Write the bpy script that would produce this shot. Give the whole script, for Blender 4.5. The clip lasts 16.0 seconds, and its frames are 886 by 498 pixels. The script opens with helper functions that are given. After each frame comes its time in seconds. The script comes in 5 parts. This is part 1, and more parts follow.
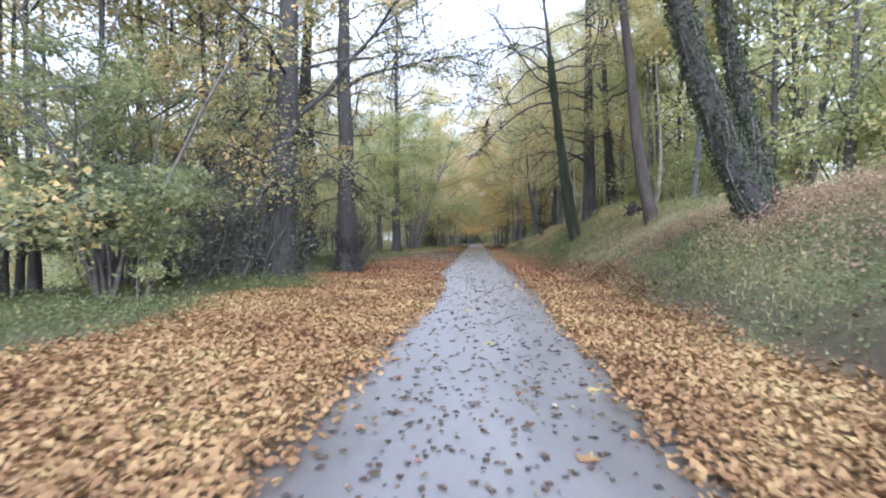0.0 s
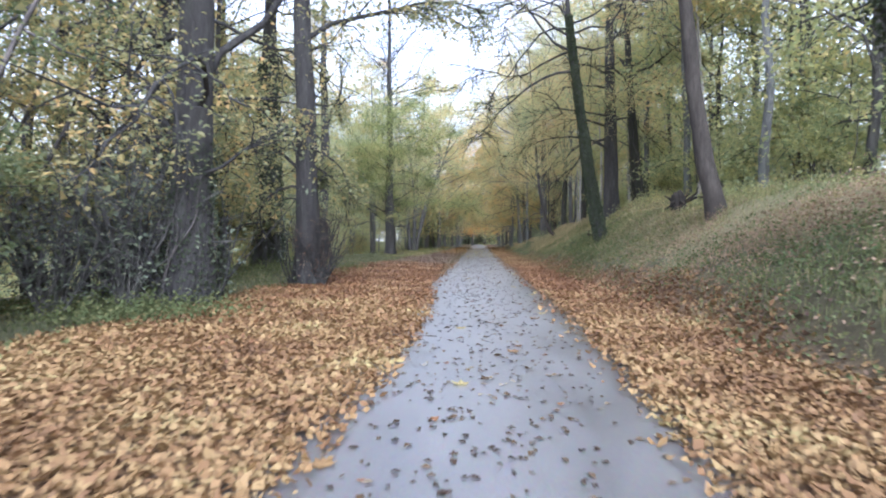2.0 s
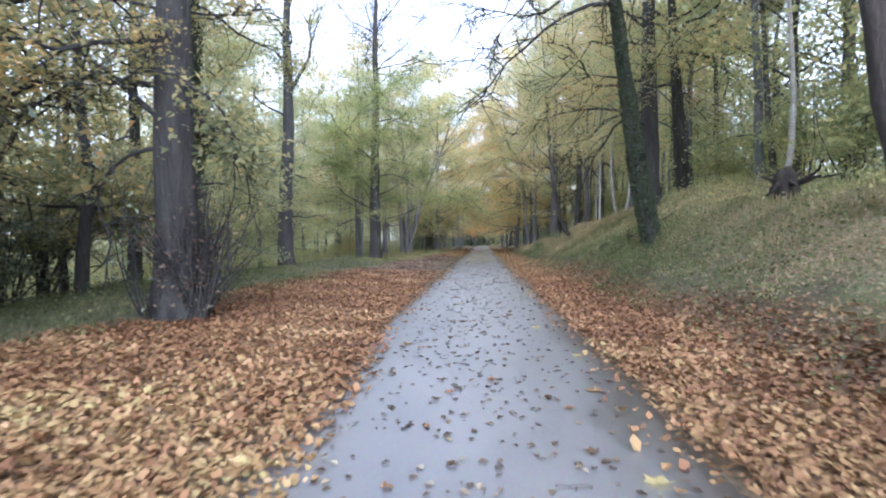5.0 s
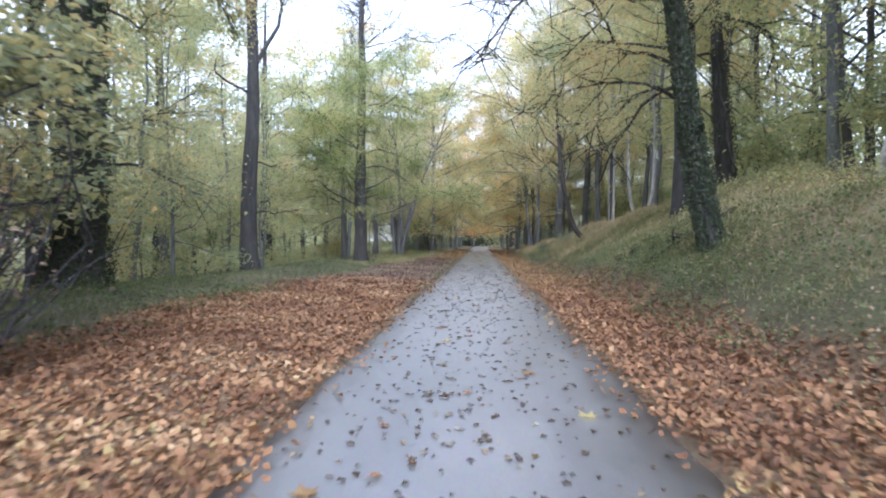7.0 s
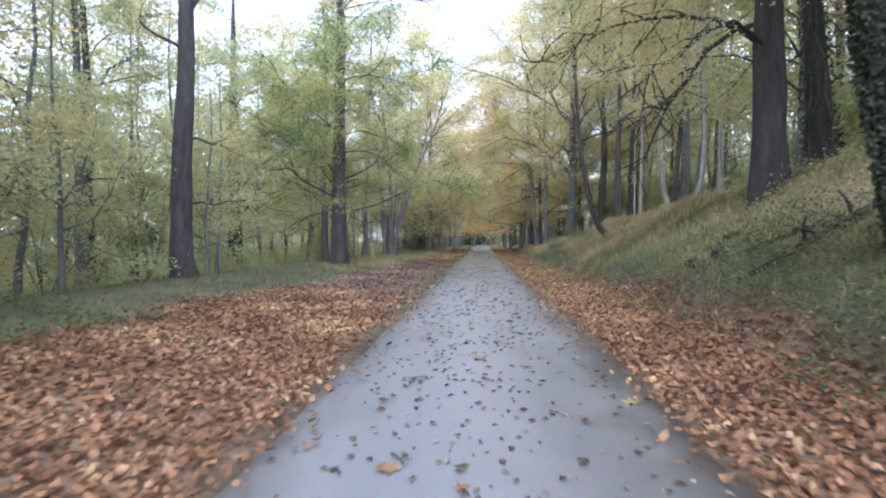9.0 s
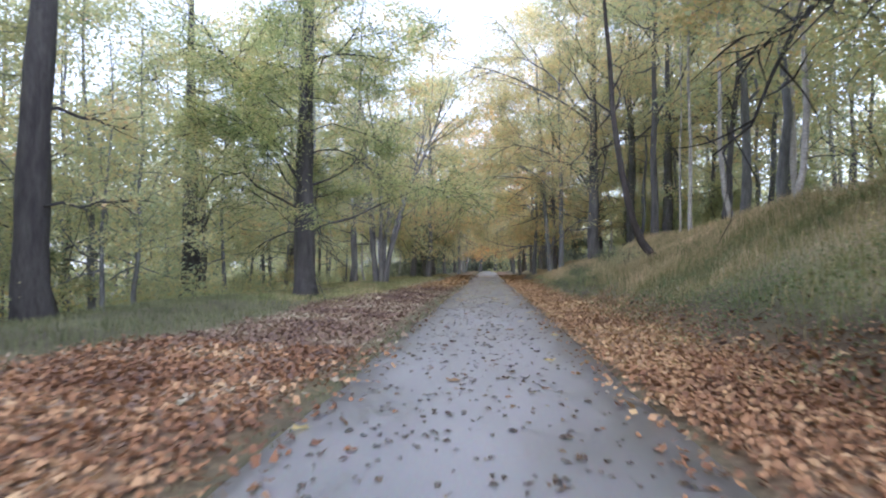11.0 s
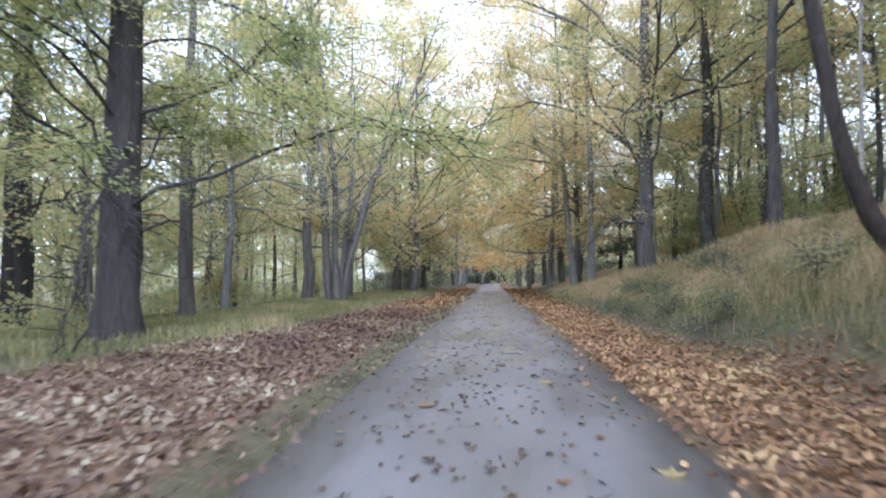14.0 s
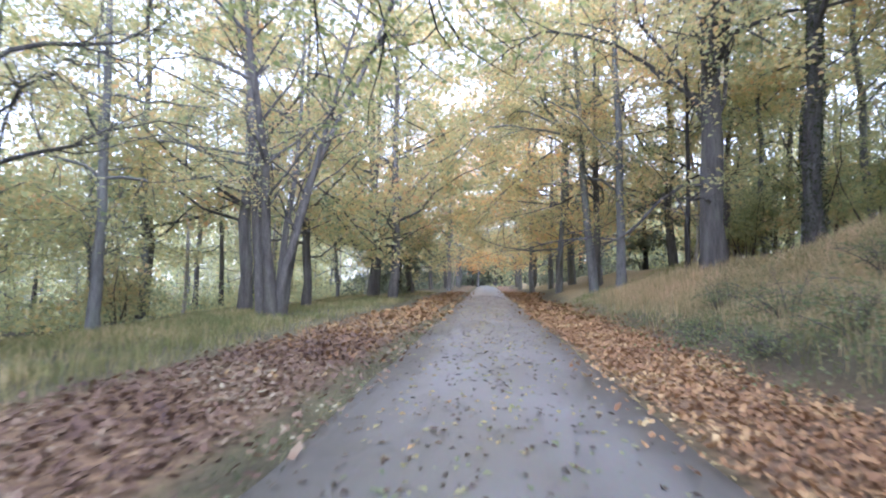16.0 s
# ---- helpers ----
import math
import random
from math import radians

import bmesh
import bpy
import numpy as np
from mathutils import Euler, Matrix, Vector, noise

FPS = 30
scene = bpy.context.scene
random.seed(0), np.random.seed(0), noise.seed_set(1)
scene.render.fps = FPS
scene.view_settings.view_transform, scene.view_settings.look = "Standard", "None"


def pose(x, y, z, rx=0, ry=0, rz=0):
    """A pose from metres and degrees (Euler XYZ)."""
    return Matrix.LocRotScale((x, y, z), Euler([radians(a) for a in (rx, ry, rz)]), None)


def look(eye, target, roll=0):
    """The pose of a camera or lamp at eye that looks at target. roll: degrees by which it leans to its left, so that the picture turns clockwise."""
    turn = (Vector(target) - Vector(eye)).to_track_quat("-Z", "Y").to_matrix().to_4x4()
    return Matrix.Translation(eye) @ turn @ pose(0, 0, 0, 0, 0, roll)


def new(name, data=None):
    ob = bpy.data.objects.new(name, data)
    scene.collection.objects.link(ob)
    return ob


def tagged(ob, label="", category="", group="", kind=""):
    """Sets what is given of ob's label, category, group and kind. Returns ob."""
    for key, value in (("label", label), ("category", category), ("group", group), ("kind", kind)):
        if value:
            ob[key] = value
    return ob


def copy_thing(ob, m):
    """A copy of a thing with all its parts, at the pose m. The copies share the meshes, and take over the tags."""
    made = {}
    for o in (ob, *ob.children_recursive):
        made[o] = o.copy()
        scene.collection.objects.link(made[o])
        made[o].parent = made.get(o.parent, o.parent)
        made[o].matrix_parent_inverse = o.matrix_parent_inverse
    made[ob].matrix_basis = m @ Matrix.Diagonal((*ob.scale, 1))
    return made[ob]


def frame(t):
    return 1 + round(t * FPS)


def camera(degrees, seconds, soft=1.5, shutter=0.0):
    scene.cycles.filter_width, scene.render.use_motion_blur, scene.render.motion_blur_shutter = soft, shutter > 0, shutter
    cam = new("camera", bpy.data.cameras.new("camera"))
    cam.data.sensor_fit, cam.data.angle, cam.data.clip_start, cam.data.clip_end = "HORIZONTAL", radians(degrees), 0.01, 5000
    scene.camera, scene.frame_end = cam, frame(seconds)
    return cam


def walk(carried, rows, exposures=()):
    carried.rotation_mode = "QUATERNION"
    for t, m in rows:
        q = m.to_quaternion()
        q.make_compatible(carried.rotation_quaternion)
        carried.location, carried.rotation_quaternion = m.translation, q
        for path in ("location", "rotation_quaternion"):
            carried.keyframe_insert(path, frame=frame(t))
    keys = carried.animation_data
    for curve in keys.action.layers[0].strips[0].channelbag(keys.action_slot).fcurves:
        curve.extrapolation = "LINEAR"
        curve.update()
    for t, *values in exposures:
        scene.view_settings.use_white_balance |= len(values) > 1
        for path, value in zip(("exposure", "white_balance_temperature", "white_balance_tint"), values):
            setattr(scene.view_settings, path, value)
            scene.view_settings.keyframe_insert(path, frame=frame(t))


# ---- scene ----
cam = camera(70.0, 16.0, soft=2.0, shutter=0.5)
PATH = [
    (0, (-0.069, 0.196, 1.338), (-0.171, 2.193, 1.306), 0.1),
    (0.5, (-0.084, 1.619, 1.32), (-0.187, 3.616, 1.287), 0.1),
    (1, (-0.088, 3.074, 1.323), (-0.195, 5.071, 1.297), -0.1),
    (1.5, (-0.055, 4.573, 1.339), (-0.166, 6.569, 1.309), -0.1),
    (2, (-0.065, 5.936, 1.324), (-0.176, 7.933, 1.295), -0.2),
    (2.5, (-0.025, 7.245, 1.336), (-0.139, 9.242, 1.308), -0.4),
    (3, (0.018, 8.525, 1.368), (-0.101, 10.521, 1.337), -0.4),
    (3.5, (0.055, 9.796, 1.373), (-0.066, 11.792, 1.343), -0.5),
    (4, (0.081, 11.078, 1.368), (-0.042, 13.074, 1.339), -0.4),
    (6.5, (0.08, 16.881, 1.358), (-0.036, 18.877, 1.332), 0.3),
    (7, (0.066, 18.13, 1.396), (-0.051, 20.127, 1.369), 0.3),
    (7.5, (0.078, 19.575, 1.406), (-0.043, 21.571, 1.375), 0.2),
    (8, (0.075, 21.062, 1.431), (-0.049, 23.058, 1.4), 0.1),
    (8.5, (0.043, 22.646, 1.431), (-0.079, 24.642, 1.399), 0.3),
    (9, (-0.008, 24.144, 1.378), (-0.127, 26.14, 1.348), 0.1),
    (11.5, (0.075, 32.935, 1.222), (-0.07, 34.928, 1.297), 0.0),
    (12, (0.006, 35.011, 1.213), (-0.138, 37.004, 1.3), 0.2),
    (12.5, (-0.084, 37.049, 1.194), (-0.226, 39.042, 1.282), 0.3),
    (13, (-0.054, 39.152, 1.162), (-0.199, 41.145, 1.253), 0.2),
    (13.5, (0.029, 41.275, 1.183), (-0.117, 43.268, 1.273), -0.1),
    (14, (0.031, 43.304, 1.186), (-0.117, 45.296, 1.277), 0.1),
    (14.5, (0.011, 45.319, 1.241), (-0.134, 47.312, 1.328), -0.0),
    (15, (-0.023, 47.33, 1.192), (-0.164, 49.323, 1.286), -0.0),
    (15.5, (-0.058, 49.32, 1.179), (-0.196, 51.313, 1.277), 0.0),
    (16, (-0.034, 51.469, 1.232), (-0.169, 53.462, 1.328), 0.0),
]
walk(cam, [(t, look(eye, target, roll)) for t, eye, target, roll in PATH],
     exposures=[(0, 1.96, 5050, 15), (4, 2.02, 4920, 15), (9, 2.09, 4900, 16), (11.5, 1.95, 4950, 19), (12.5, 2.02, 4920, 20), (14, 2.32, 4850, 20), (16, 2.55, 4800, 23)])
# ---- world, sun, exposure ----
world = bpy.data.worlds.new("overcast_sky")
scene.world = world
world.use_nodes = True
wn, wl = world.node_tree.nodes, world.node_tree.links
wn.clear()
sky = wn.new("ShaderNodeTexSky")
sky.sky_type = "NISHITA"
sky.sun_disc = False
sky.sun_elevation, sky.sun_rotation = radians(31), radians(169)
sky.air_density, sky.dust_density, sky.ozone_density = 1.0, 4.0, 1.0
bg_sky = wn.new("ShaderNodeBackground")
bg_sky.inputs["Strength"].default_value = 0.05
bg_cloud = wn.new("ShaderNodeBackground")
cloud = wn.new("ShaderNodeTexNoise")
cloud.inputs["Scale"].default_value, cloud.inputs["Detail"].default_value = 2.2, 5
ramp = wn.new("ShaderNodeValToRGB")
ramp.color_ramp.elements[0].position, ramp.color_ramp.elements[0].color = 0.3, (0.98, 0.90, 0.84, 1)
ramp.color_ramp.elements[1].position, ramp.color_ramp.elements[1].color = 0.7, (1.08, 0.99, 0.92, 1)
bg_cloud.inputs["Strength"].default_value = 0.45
both = wn.new("ShaderNodeAddShader")
w_out = wn.new("ShaderNodeOutputWorld")
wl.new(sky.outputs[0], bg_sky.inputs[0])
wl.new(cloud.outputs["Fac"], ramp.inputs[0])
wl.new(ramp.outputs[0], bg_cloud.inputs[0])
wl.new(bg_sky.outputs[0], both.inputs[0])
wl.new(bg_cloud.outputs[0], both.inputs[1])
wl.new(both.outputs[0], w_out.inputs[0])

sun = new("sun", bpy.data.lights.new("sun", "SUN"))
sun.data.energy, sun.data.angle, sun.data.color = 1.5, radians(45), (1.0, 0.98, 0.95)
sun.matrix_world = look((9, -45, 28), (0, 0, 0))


# ---- materials ----
def material(name):
    m = bpy.data.materials.new(name)
    m.use_nodes = True
    m.node_tree.nodes.clear()
    return m, m.node_tree.nodes, m.node_tree.links


def set_ramp(node, stops):
    r = node.color_ramp
    while len(r.elements) < len(stops):
        r.elements.new(0.5)
    for e, (p, c) in zip(r.elements, stops):
        e.position, e.color = p, (*c, 1)


def noise_node(n, l, scale, detail=4, rough=0.55, stretch=None):
    tex = n.new("ShaderNodeTexNoise")
    tex.inputs["Scale"].default_value = scale
    tex.inputs["Detail"].default_value = detail
    tex.inputs["Roughness"].default_value = rough
    co = n.new("ShaderNodeTexCoord")
    if stretch:
        mp = n.new("ShaderNodeMapping")
        mp.inputs["Scale"].default_value = stretch
        l.new(co.outputs["Object"], mp.inputs[0])
        l.new(mp.outputs[0], tex.inputs["Vector"])
    else:
        l.new(co.outputs["Object"], tex.inputs["Vector"])
    return tex


def mixed(n, l, fac, a, b, mode="MIX"):
    """A colour mix of sockets or colours."""
    mx = n.new("ShaderNodeMix")
    mx.data_type, mx.blend_type = "RGBA", mode
    for sock, v in ((mx.inputs[0], fac), (mx.inputs[6], a), (mx.inputs[7], b)):
        if isinstance(v, (int, float)):
            sock.default_value = v
        elif isinstance(v, tuple):
            sock.default_value = (*v, 1)
        else:
            l.new(v, sock)
    return mx.outputs[2]


def bumped(n, l, height, strength, distance):
    b = n.new("ShaderNodeBump")
    b.inputs["Strength"].default_value, b.inputs["Distance"].default_value = strength, distance
    l.new(height, b.inputs["Height"])
    return b.outputs[0]


def leaf_material(name, stops, through_light=0.55, rough=0.55, spec=0.22, dull=1.14):
    """Leaves whose colour varies leaf by leaf and in drifts; light passes through them."""
    m, n, l = material(name)
    geo = n.new("ShaderNodeNewGeometry")
    drift = noise_node(n, l, 0.55, 3)
    add = n.new("ShaderNodeMath")
    add.operation = "MULTIPLY_ADD"
    l.new(geo.outputs["Random Per Island"], add.inputs[0])
    add.inputs[1].default_value = 0.55
    sub = n.new("ShaderNodeMath")
    sub.operation = "MULTIPLY_ADD"
    l.new(drift.outputs["Fac"], sub.inputs[0])
    sub.inputs[1].default_value, sub.inputs[2].default_value = 1.5, -0.52
    l.new(sub.outputs[0], add.inputs[2])
    cr = n.new("ShaderNodeValToRGB")
    set_ramp(cr, [(p, (0.965 * a, b, dull * c)) for p, (a, b, c) in stops])
    l.new(add.outputs[0], cr.inputs[0])
    bsdf = n.new("ShaderNodeBsdfPrincipled")
    l.new(cr.outputs[0], bsdf.inputs["Base Color"])
    bsdf.inputs["Roughness"].default_value = rough
    bsdf.inputs["Specular IOR Level"].default_value = spec
    tr = n.new("ShaderNodeBsdfTranslucent")
    l.new(mixed(n, l, 1.0, cr.outputs[0], (1.5, 1.42, 1.17), "MULTIPLY"), tr.inputs["Color"])
    mx = n.new("ShaderNodeMixShader")
    mx.inputs[0].default_value = through_light
    l.new(bsdf.outputs[0], mx.inputs[1])
    l.new(tr.outputs[0], mx.inputs[2])
    out = n.new("ShaderNodeOutputMaterial")
    l.new(mx.outputs[0], out.inputs[0])
    return m


def surface(name, stops, scale, rough=0.85, grain=40.0, bump=0.5, depth=0.02, stretch=None, spec=0.3):
    """A matt natural surface: a coloured drift, fine grain and relief."""
    m, n, l = material(name)
    big = noise_node(n, l, scale, 6, 0.6, stretch=stretch)
    fine = noise_node(n, l, grain, 5, 0.65, stretch=stretch)
    cr = n.new("ShaderNodeValToRGB")
    set_ramp(cr, [(p, (0.95 * a, b, 1.1 * c)) for p, (a, b, c) in stops])
    l.new(big.outputs["Fac"], cr.inputs[0])
    col = mixed(n, l, 0.7, cr.outputs[0], fine.outputs["Fac"], "OVERLAY")
    bsdf = n.new("ShaderNodeBsdfPrincipled")
    l.new(col, bsdf.inputs["Base Color"])
    bsdf.inputs["Roughness"].default_value = rough
    bsdf.inputs["Specular IOR Level"].default_value = spec
    l.new(bumped(n, l, fine.outputs["Fac"], bump, depth), bsdf.inputs["Normal"])
    out = n.new("ShaderNodeOutputMaterial")
    l.new(bsdf.outputs[0], out.inputs[0])
    return m


GREEN, LIME, YELLOW = (0.205, 0.248, 0.138), (0.355, 0.38, 0.198), (0.54, 0.46, 0.24)
leaf_green = leaf_material("leaf_green", [(0.1, (0.095, 0.122, 0.056)), (0.4, (0.17, 0.197, 0.09)), (0.7, (0.27, 0.28, 0.125)), (0.95, (0.40, 0.35, 0.15))])
leaf_lime = leaf_material("leaf_lime", [(0.1, GREEN), (0.4, LIME), (0.7, (0.43, 0.40, 0.18)), (0.96, (0.53, 0.42, 0.19))], 0.62)
leaf_yellow = leaf_material("leaf_yellow", [(0.1, GREEN), (0.35, (0.37, 0.385, 0.19)), (0.66, (0.51, 0.425, 0.195)), (0.95, (0.55, 0.355, 0.175))], 0.6)
leaf_gold = leaf_material("leaf_gold", [(0.08, (0.38, 0.39, 0.21)), (0.36, (0.48, 0.455, 0.215)), (0.6, (0.62, 0.51, 0.225)), (0.8, (0.64, 0.44, 0.215)), (0.97, (0.54, 0.33, 0.185))], 0.63)
# Olive leaves; the shade on their undersides is put into the darker colour.
leaf_olive_shaded = leaf_material("leaf_olive_shaded", [(0.12, (0.153, 0.171, 0.089)), (0.42, (0.253, 0.259, 0.124)), (0.7, (0.420, 0.353, 0.145)), (0.93, (0.636, 0.435, 0.179))], 0.56)
leaf_beech = leaf_material("leaf_beech", [(0.1, (0.170, 0.215, 0.090)), (0.42, (0.285, 0.325, 0.132)), (0.74, (0.42, 0.41, 0.168)), (0.97, (0.56, 0.45, 0.19))], 0.62)
leaf_wood = leaf_material("leaf_wood", [(0.1, (0.20, 0.24, 0.125)), (0.42, (0.32, 0.345, 0.165)), (0.74, (0.46, 0.43, 0.185)), (0.96, (0.56, 0.43, 0.19))], 0.62)
leaf_orange = leaf_material("leaf_orange", [(0.1, (0.44, 0.36, 0.16)), (0.4, (0.58, 0.40, 0.15)), (0.7, (0.64, 0.36, 0.13)), (0.95, (0.54, 0.27, 0.12))], 0.64)
leaf_ivy = leaf_material("leaf_ivy", [(0.1, (0.044, 0.052, 0.028)), (0.6, (0.063, 0.072, 0.038)), (1, (0.087, 0.096, 0.051))], 0.15, 0.75, 0.05)
leaf_dark = leaf_material("leaf_dark", [(0.1, (0.106, 0.121, 0.078)), (0.6, (0.185, 0.204, 0.117)), (1, (0.314, 0.308, 0.167))], 0.25, 0.5)
leaf_herb = leaf_material("leaf_herb", [(0.1, (0.107, 0.140, 0.064)), (0.5, (0.176, 0.207, 0.091)), (0.8, (0.235, 0.238, 0.112)), (1, (0.301, 0.244, 0.134))], 0.4, 0.7, 0.1, dull=1.08)
leaf_fallen = leaf_material("leaf_fallen", [(0, (0.111, 0.061, 0.030)), (0.3, (0.175, 0.095, 0.043)), (0.55, (0.235, 0.142, 0.061)), (0.8, (0.292, 0.196, 0.087)), (1, (0.297, 0.238, 0.098))], 0.1, 0.55, 0.2, dull=1.0)
leaf_rust = leaf_material("leaf_rust", [(0, (0.090, 0.045, 0.025)), (0.35, (0.157, 0.076, 0.037)), (0.6, (0.227, 0.117, 0.054)), (0.8, (0.309, 0.183, 0.092)), (1, (0.410, 0.281, 0.150))], 0.1, 0.55, 0.2, dull=1.0)
leaf_dull = leaf_material("leaf_dull", [(0, (0.070, 0.044, 0.036)), (0.35, (0.117, 0.072, 0.049)), (0.6, (0.166, 0.112, 0.071)), (0.8, (0.234, 0.184, 0.118)), (1, (0.343, 0.310, 0.200))], 0.1, 0.55, 0.2, dull=1.05)
leaf_wet = leaf_material("leaf_wet", [(0.0, (0.020, 0.015, 0.011)), (0.5, (0.054, 0.034, 0.020)), (0.72, (0.135, 0.088, 0.041)), (0.9, (0.338, 0.284, 0.189))], 0.05, 0.3, dull=1.05)
grass_green = leaf_material("grass_green", [(0.1, (0.079, 0.086, 0.046)), (0.5, (0.123, 0.130, 0.068)), (0.85, (0.178, 0.170, 0.088)), (1, (0.242, 0.195, 0.110))], 0.35, 0.8, 0.04, dull=1.05)
leaf_nettle = leaf_material("leaf_nettle", [(0.1, (0.061, 0.078, 0.030)), (0.5, (0.109, 0.123, 0.048)), (0.85, (0.181, 0.174, 0.070)), (1, (0.290, 0.218, 0.100))], 0.3, 0.75, 0.06, dull=1.1)
leaf_amber = leaf_material("leaf_amber", [(0, (0.125, 0.067, 0.037)), (0.3, (0.210, 0.116, 0.056)), (0.6, (0.313, 0.189, 0.089)), (0.85, (0.402, 0.281, 0.134)), (1, (0.464, 0.378, 0.200))], 0.1, 0.55, 0.2, dull=1.0)
grass_mid = leaf_material("grass_mid", [(0.1, (0.101, 0.119, 0.044)), (0.5, (0.168, 0.183, 0.071)), (0.85, (0.267, 0.241, 0.105)), (1, (0.403, 0.317, 0.170))], 0.35, 0.7, 0.08, dull=1.05)
grass_dry = leaf_material("grass_dry", [(0.1, (0.198, 0.177, 0.099)), (0.4, (0.365, 0.307, 0.174)), (0.7, (0.514, 0.404, 0.248)), (1, (0.598, 0.451, 0.317))], 0.55, 0.7, 0.08, dull=1.05)
grass_mixed = leaf_material("grass_mixed", [(0.1, (0.109, 0.122, 0.051)), (0.38, (0.189, 0.183, 0.081)), (0.66, (0.327, 0.273, 0.138)), (1, (0.454, 0.353, 0.214))], 0.35, 0.7, 0.08, dull=1.05)
bracken = leaf_material("bracken", [(0.1, (0.138, 0.092, 0.060)), (0.4, (0.242, 0.165, 0.104)), (0.7, (0.328, 0.233, 0.149)), (1, (0.242, 0.211, 0.106))], 0.25, 0.7, dull=1.05)

bark_dark = surface("bark_dark", [(0.3, (0.034, 0.030, 0.027)), (0.55, (0.062, 0.055, 0.046)), (0.75, (0.083, 0.080, 0.062))], 1.6, 0.9, 7.0, 1.0, 0.12, (3.0, 3.0, 0.55))
bark_brown = surface("bark_brown", [(0.3, (0.041, 0.034, 0.025)), (0.55, (0.074, 0.060, 0.046)), (0.75, (0.103, 0.091, 0.067))], 1.6, 0.9, 7.0, 1.0, 0.12, (3.0, 3.0, 0.55))
# bark_dark at about twice its tone: haze over stems put into the colour.
bark_hazed = surface("bark_hazed", [(0.3, (0.074, 0.067, 0.056)), (0.55, (0.134, 0.120, 0.098)), (0.75, (0.172, 0.165, 0.120))], 1.6, 0.9, 7.0, 1.0, 0.12, (3.0, 3.0, 0.55))
bark_grey = surface("bark_grey", [(0.3, (0.100, 0.095, 0.082)), (0.5, (0.170, 0.162, 0.138)), (0.72, (0.190, 0.198, 0.145))], 1.3, 0.88, 8.0, 1.0, 0.08, (2.5, 2.5, 0.6))
bark_pale = surface("bark_pale", [(0.3, (0.270, 0.242, 0.189)), (0.6, (0.430, 0.383, 0.304)), (0.75, (0.220, 0.194, 0.143))], 2.0, 0.8, 12.0, 0.5, 0.02, (1, 1, 2.0))
bark_twig = surface("bark_twig", [(0.3, (0.06, 0.05, 0.04)), (0.7, (0.14, 0.12, 0.1))], 2.0, 0.9, 20.0, 0.3, 0.01)
dead_wood = surface("dead_wood", [(0.3, (0.014, 0.011, 0.009)), (0.7, (0.055, 0.044, 0.030))], 3.0, 0.95, 14.0, 1.0, 0.05)


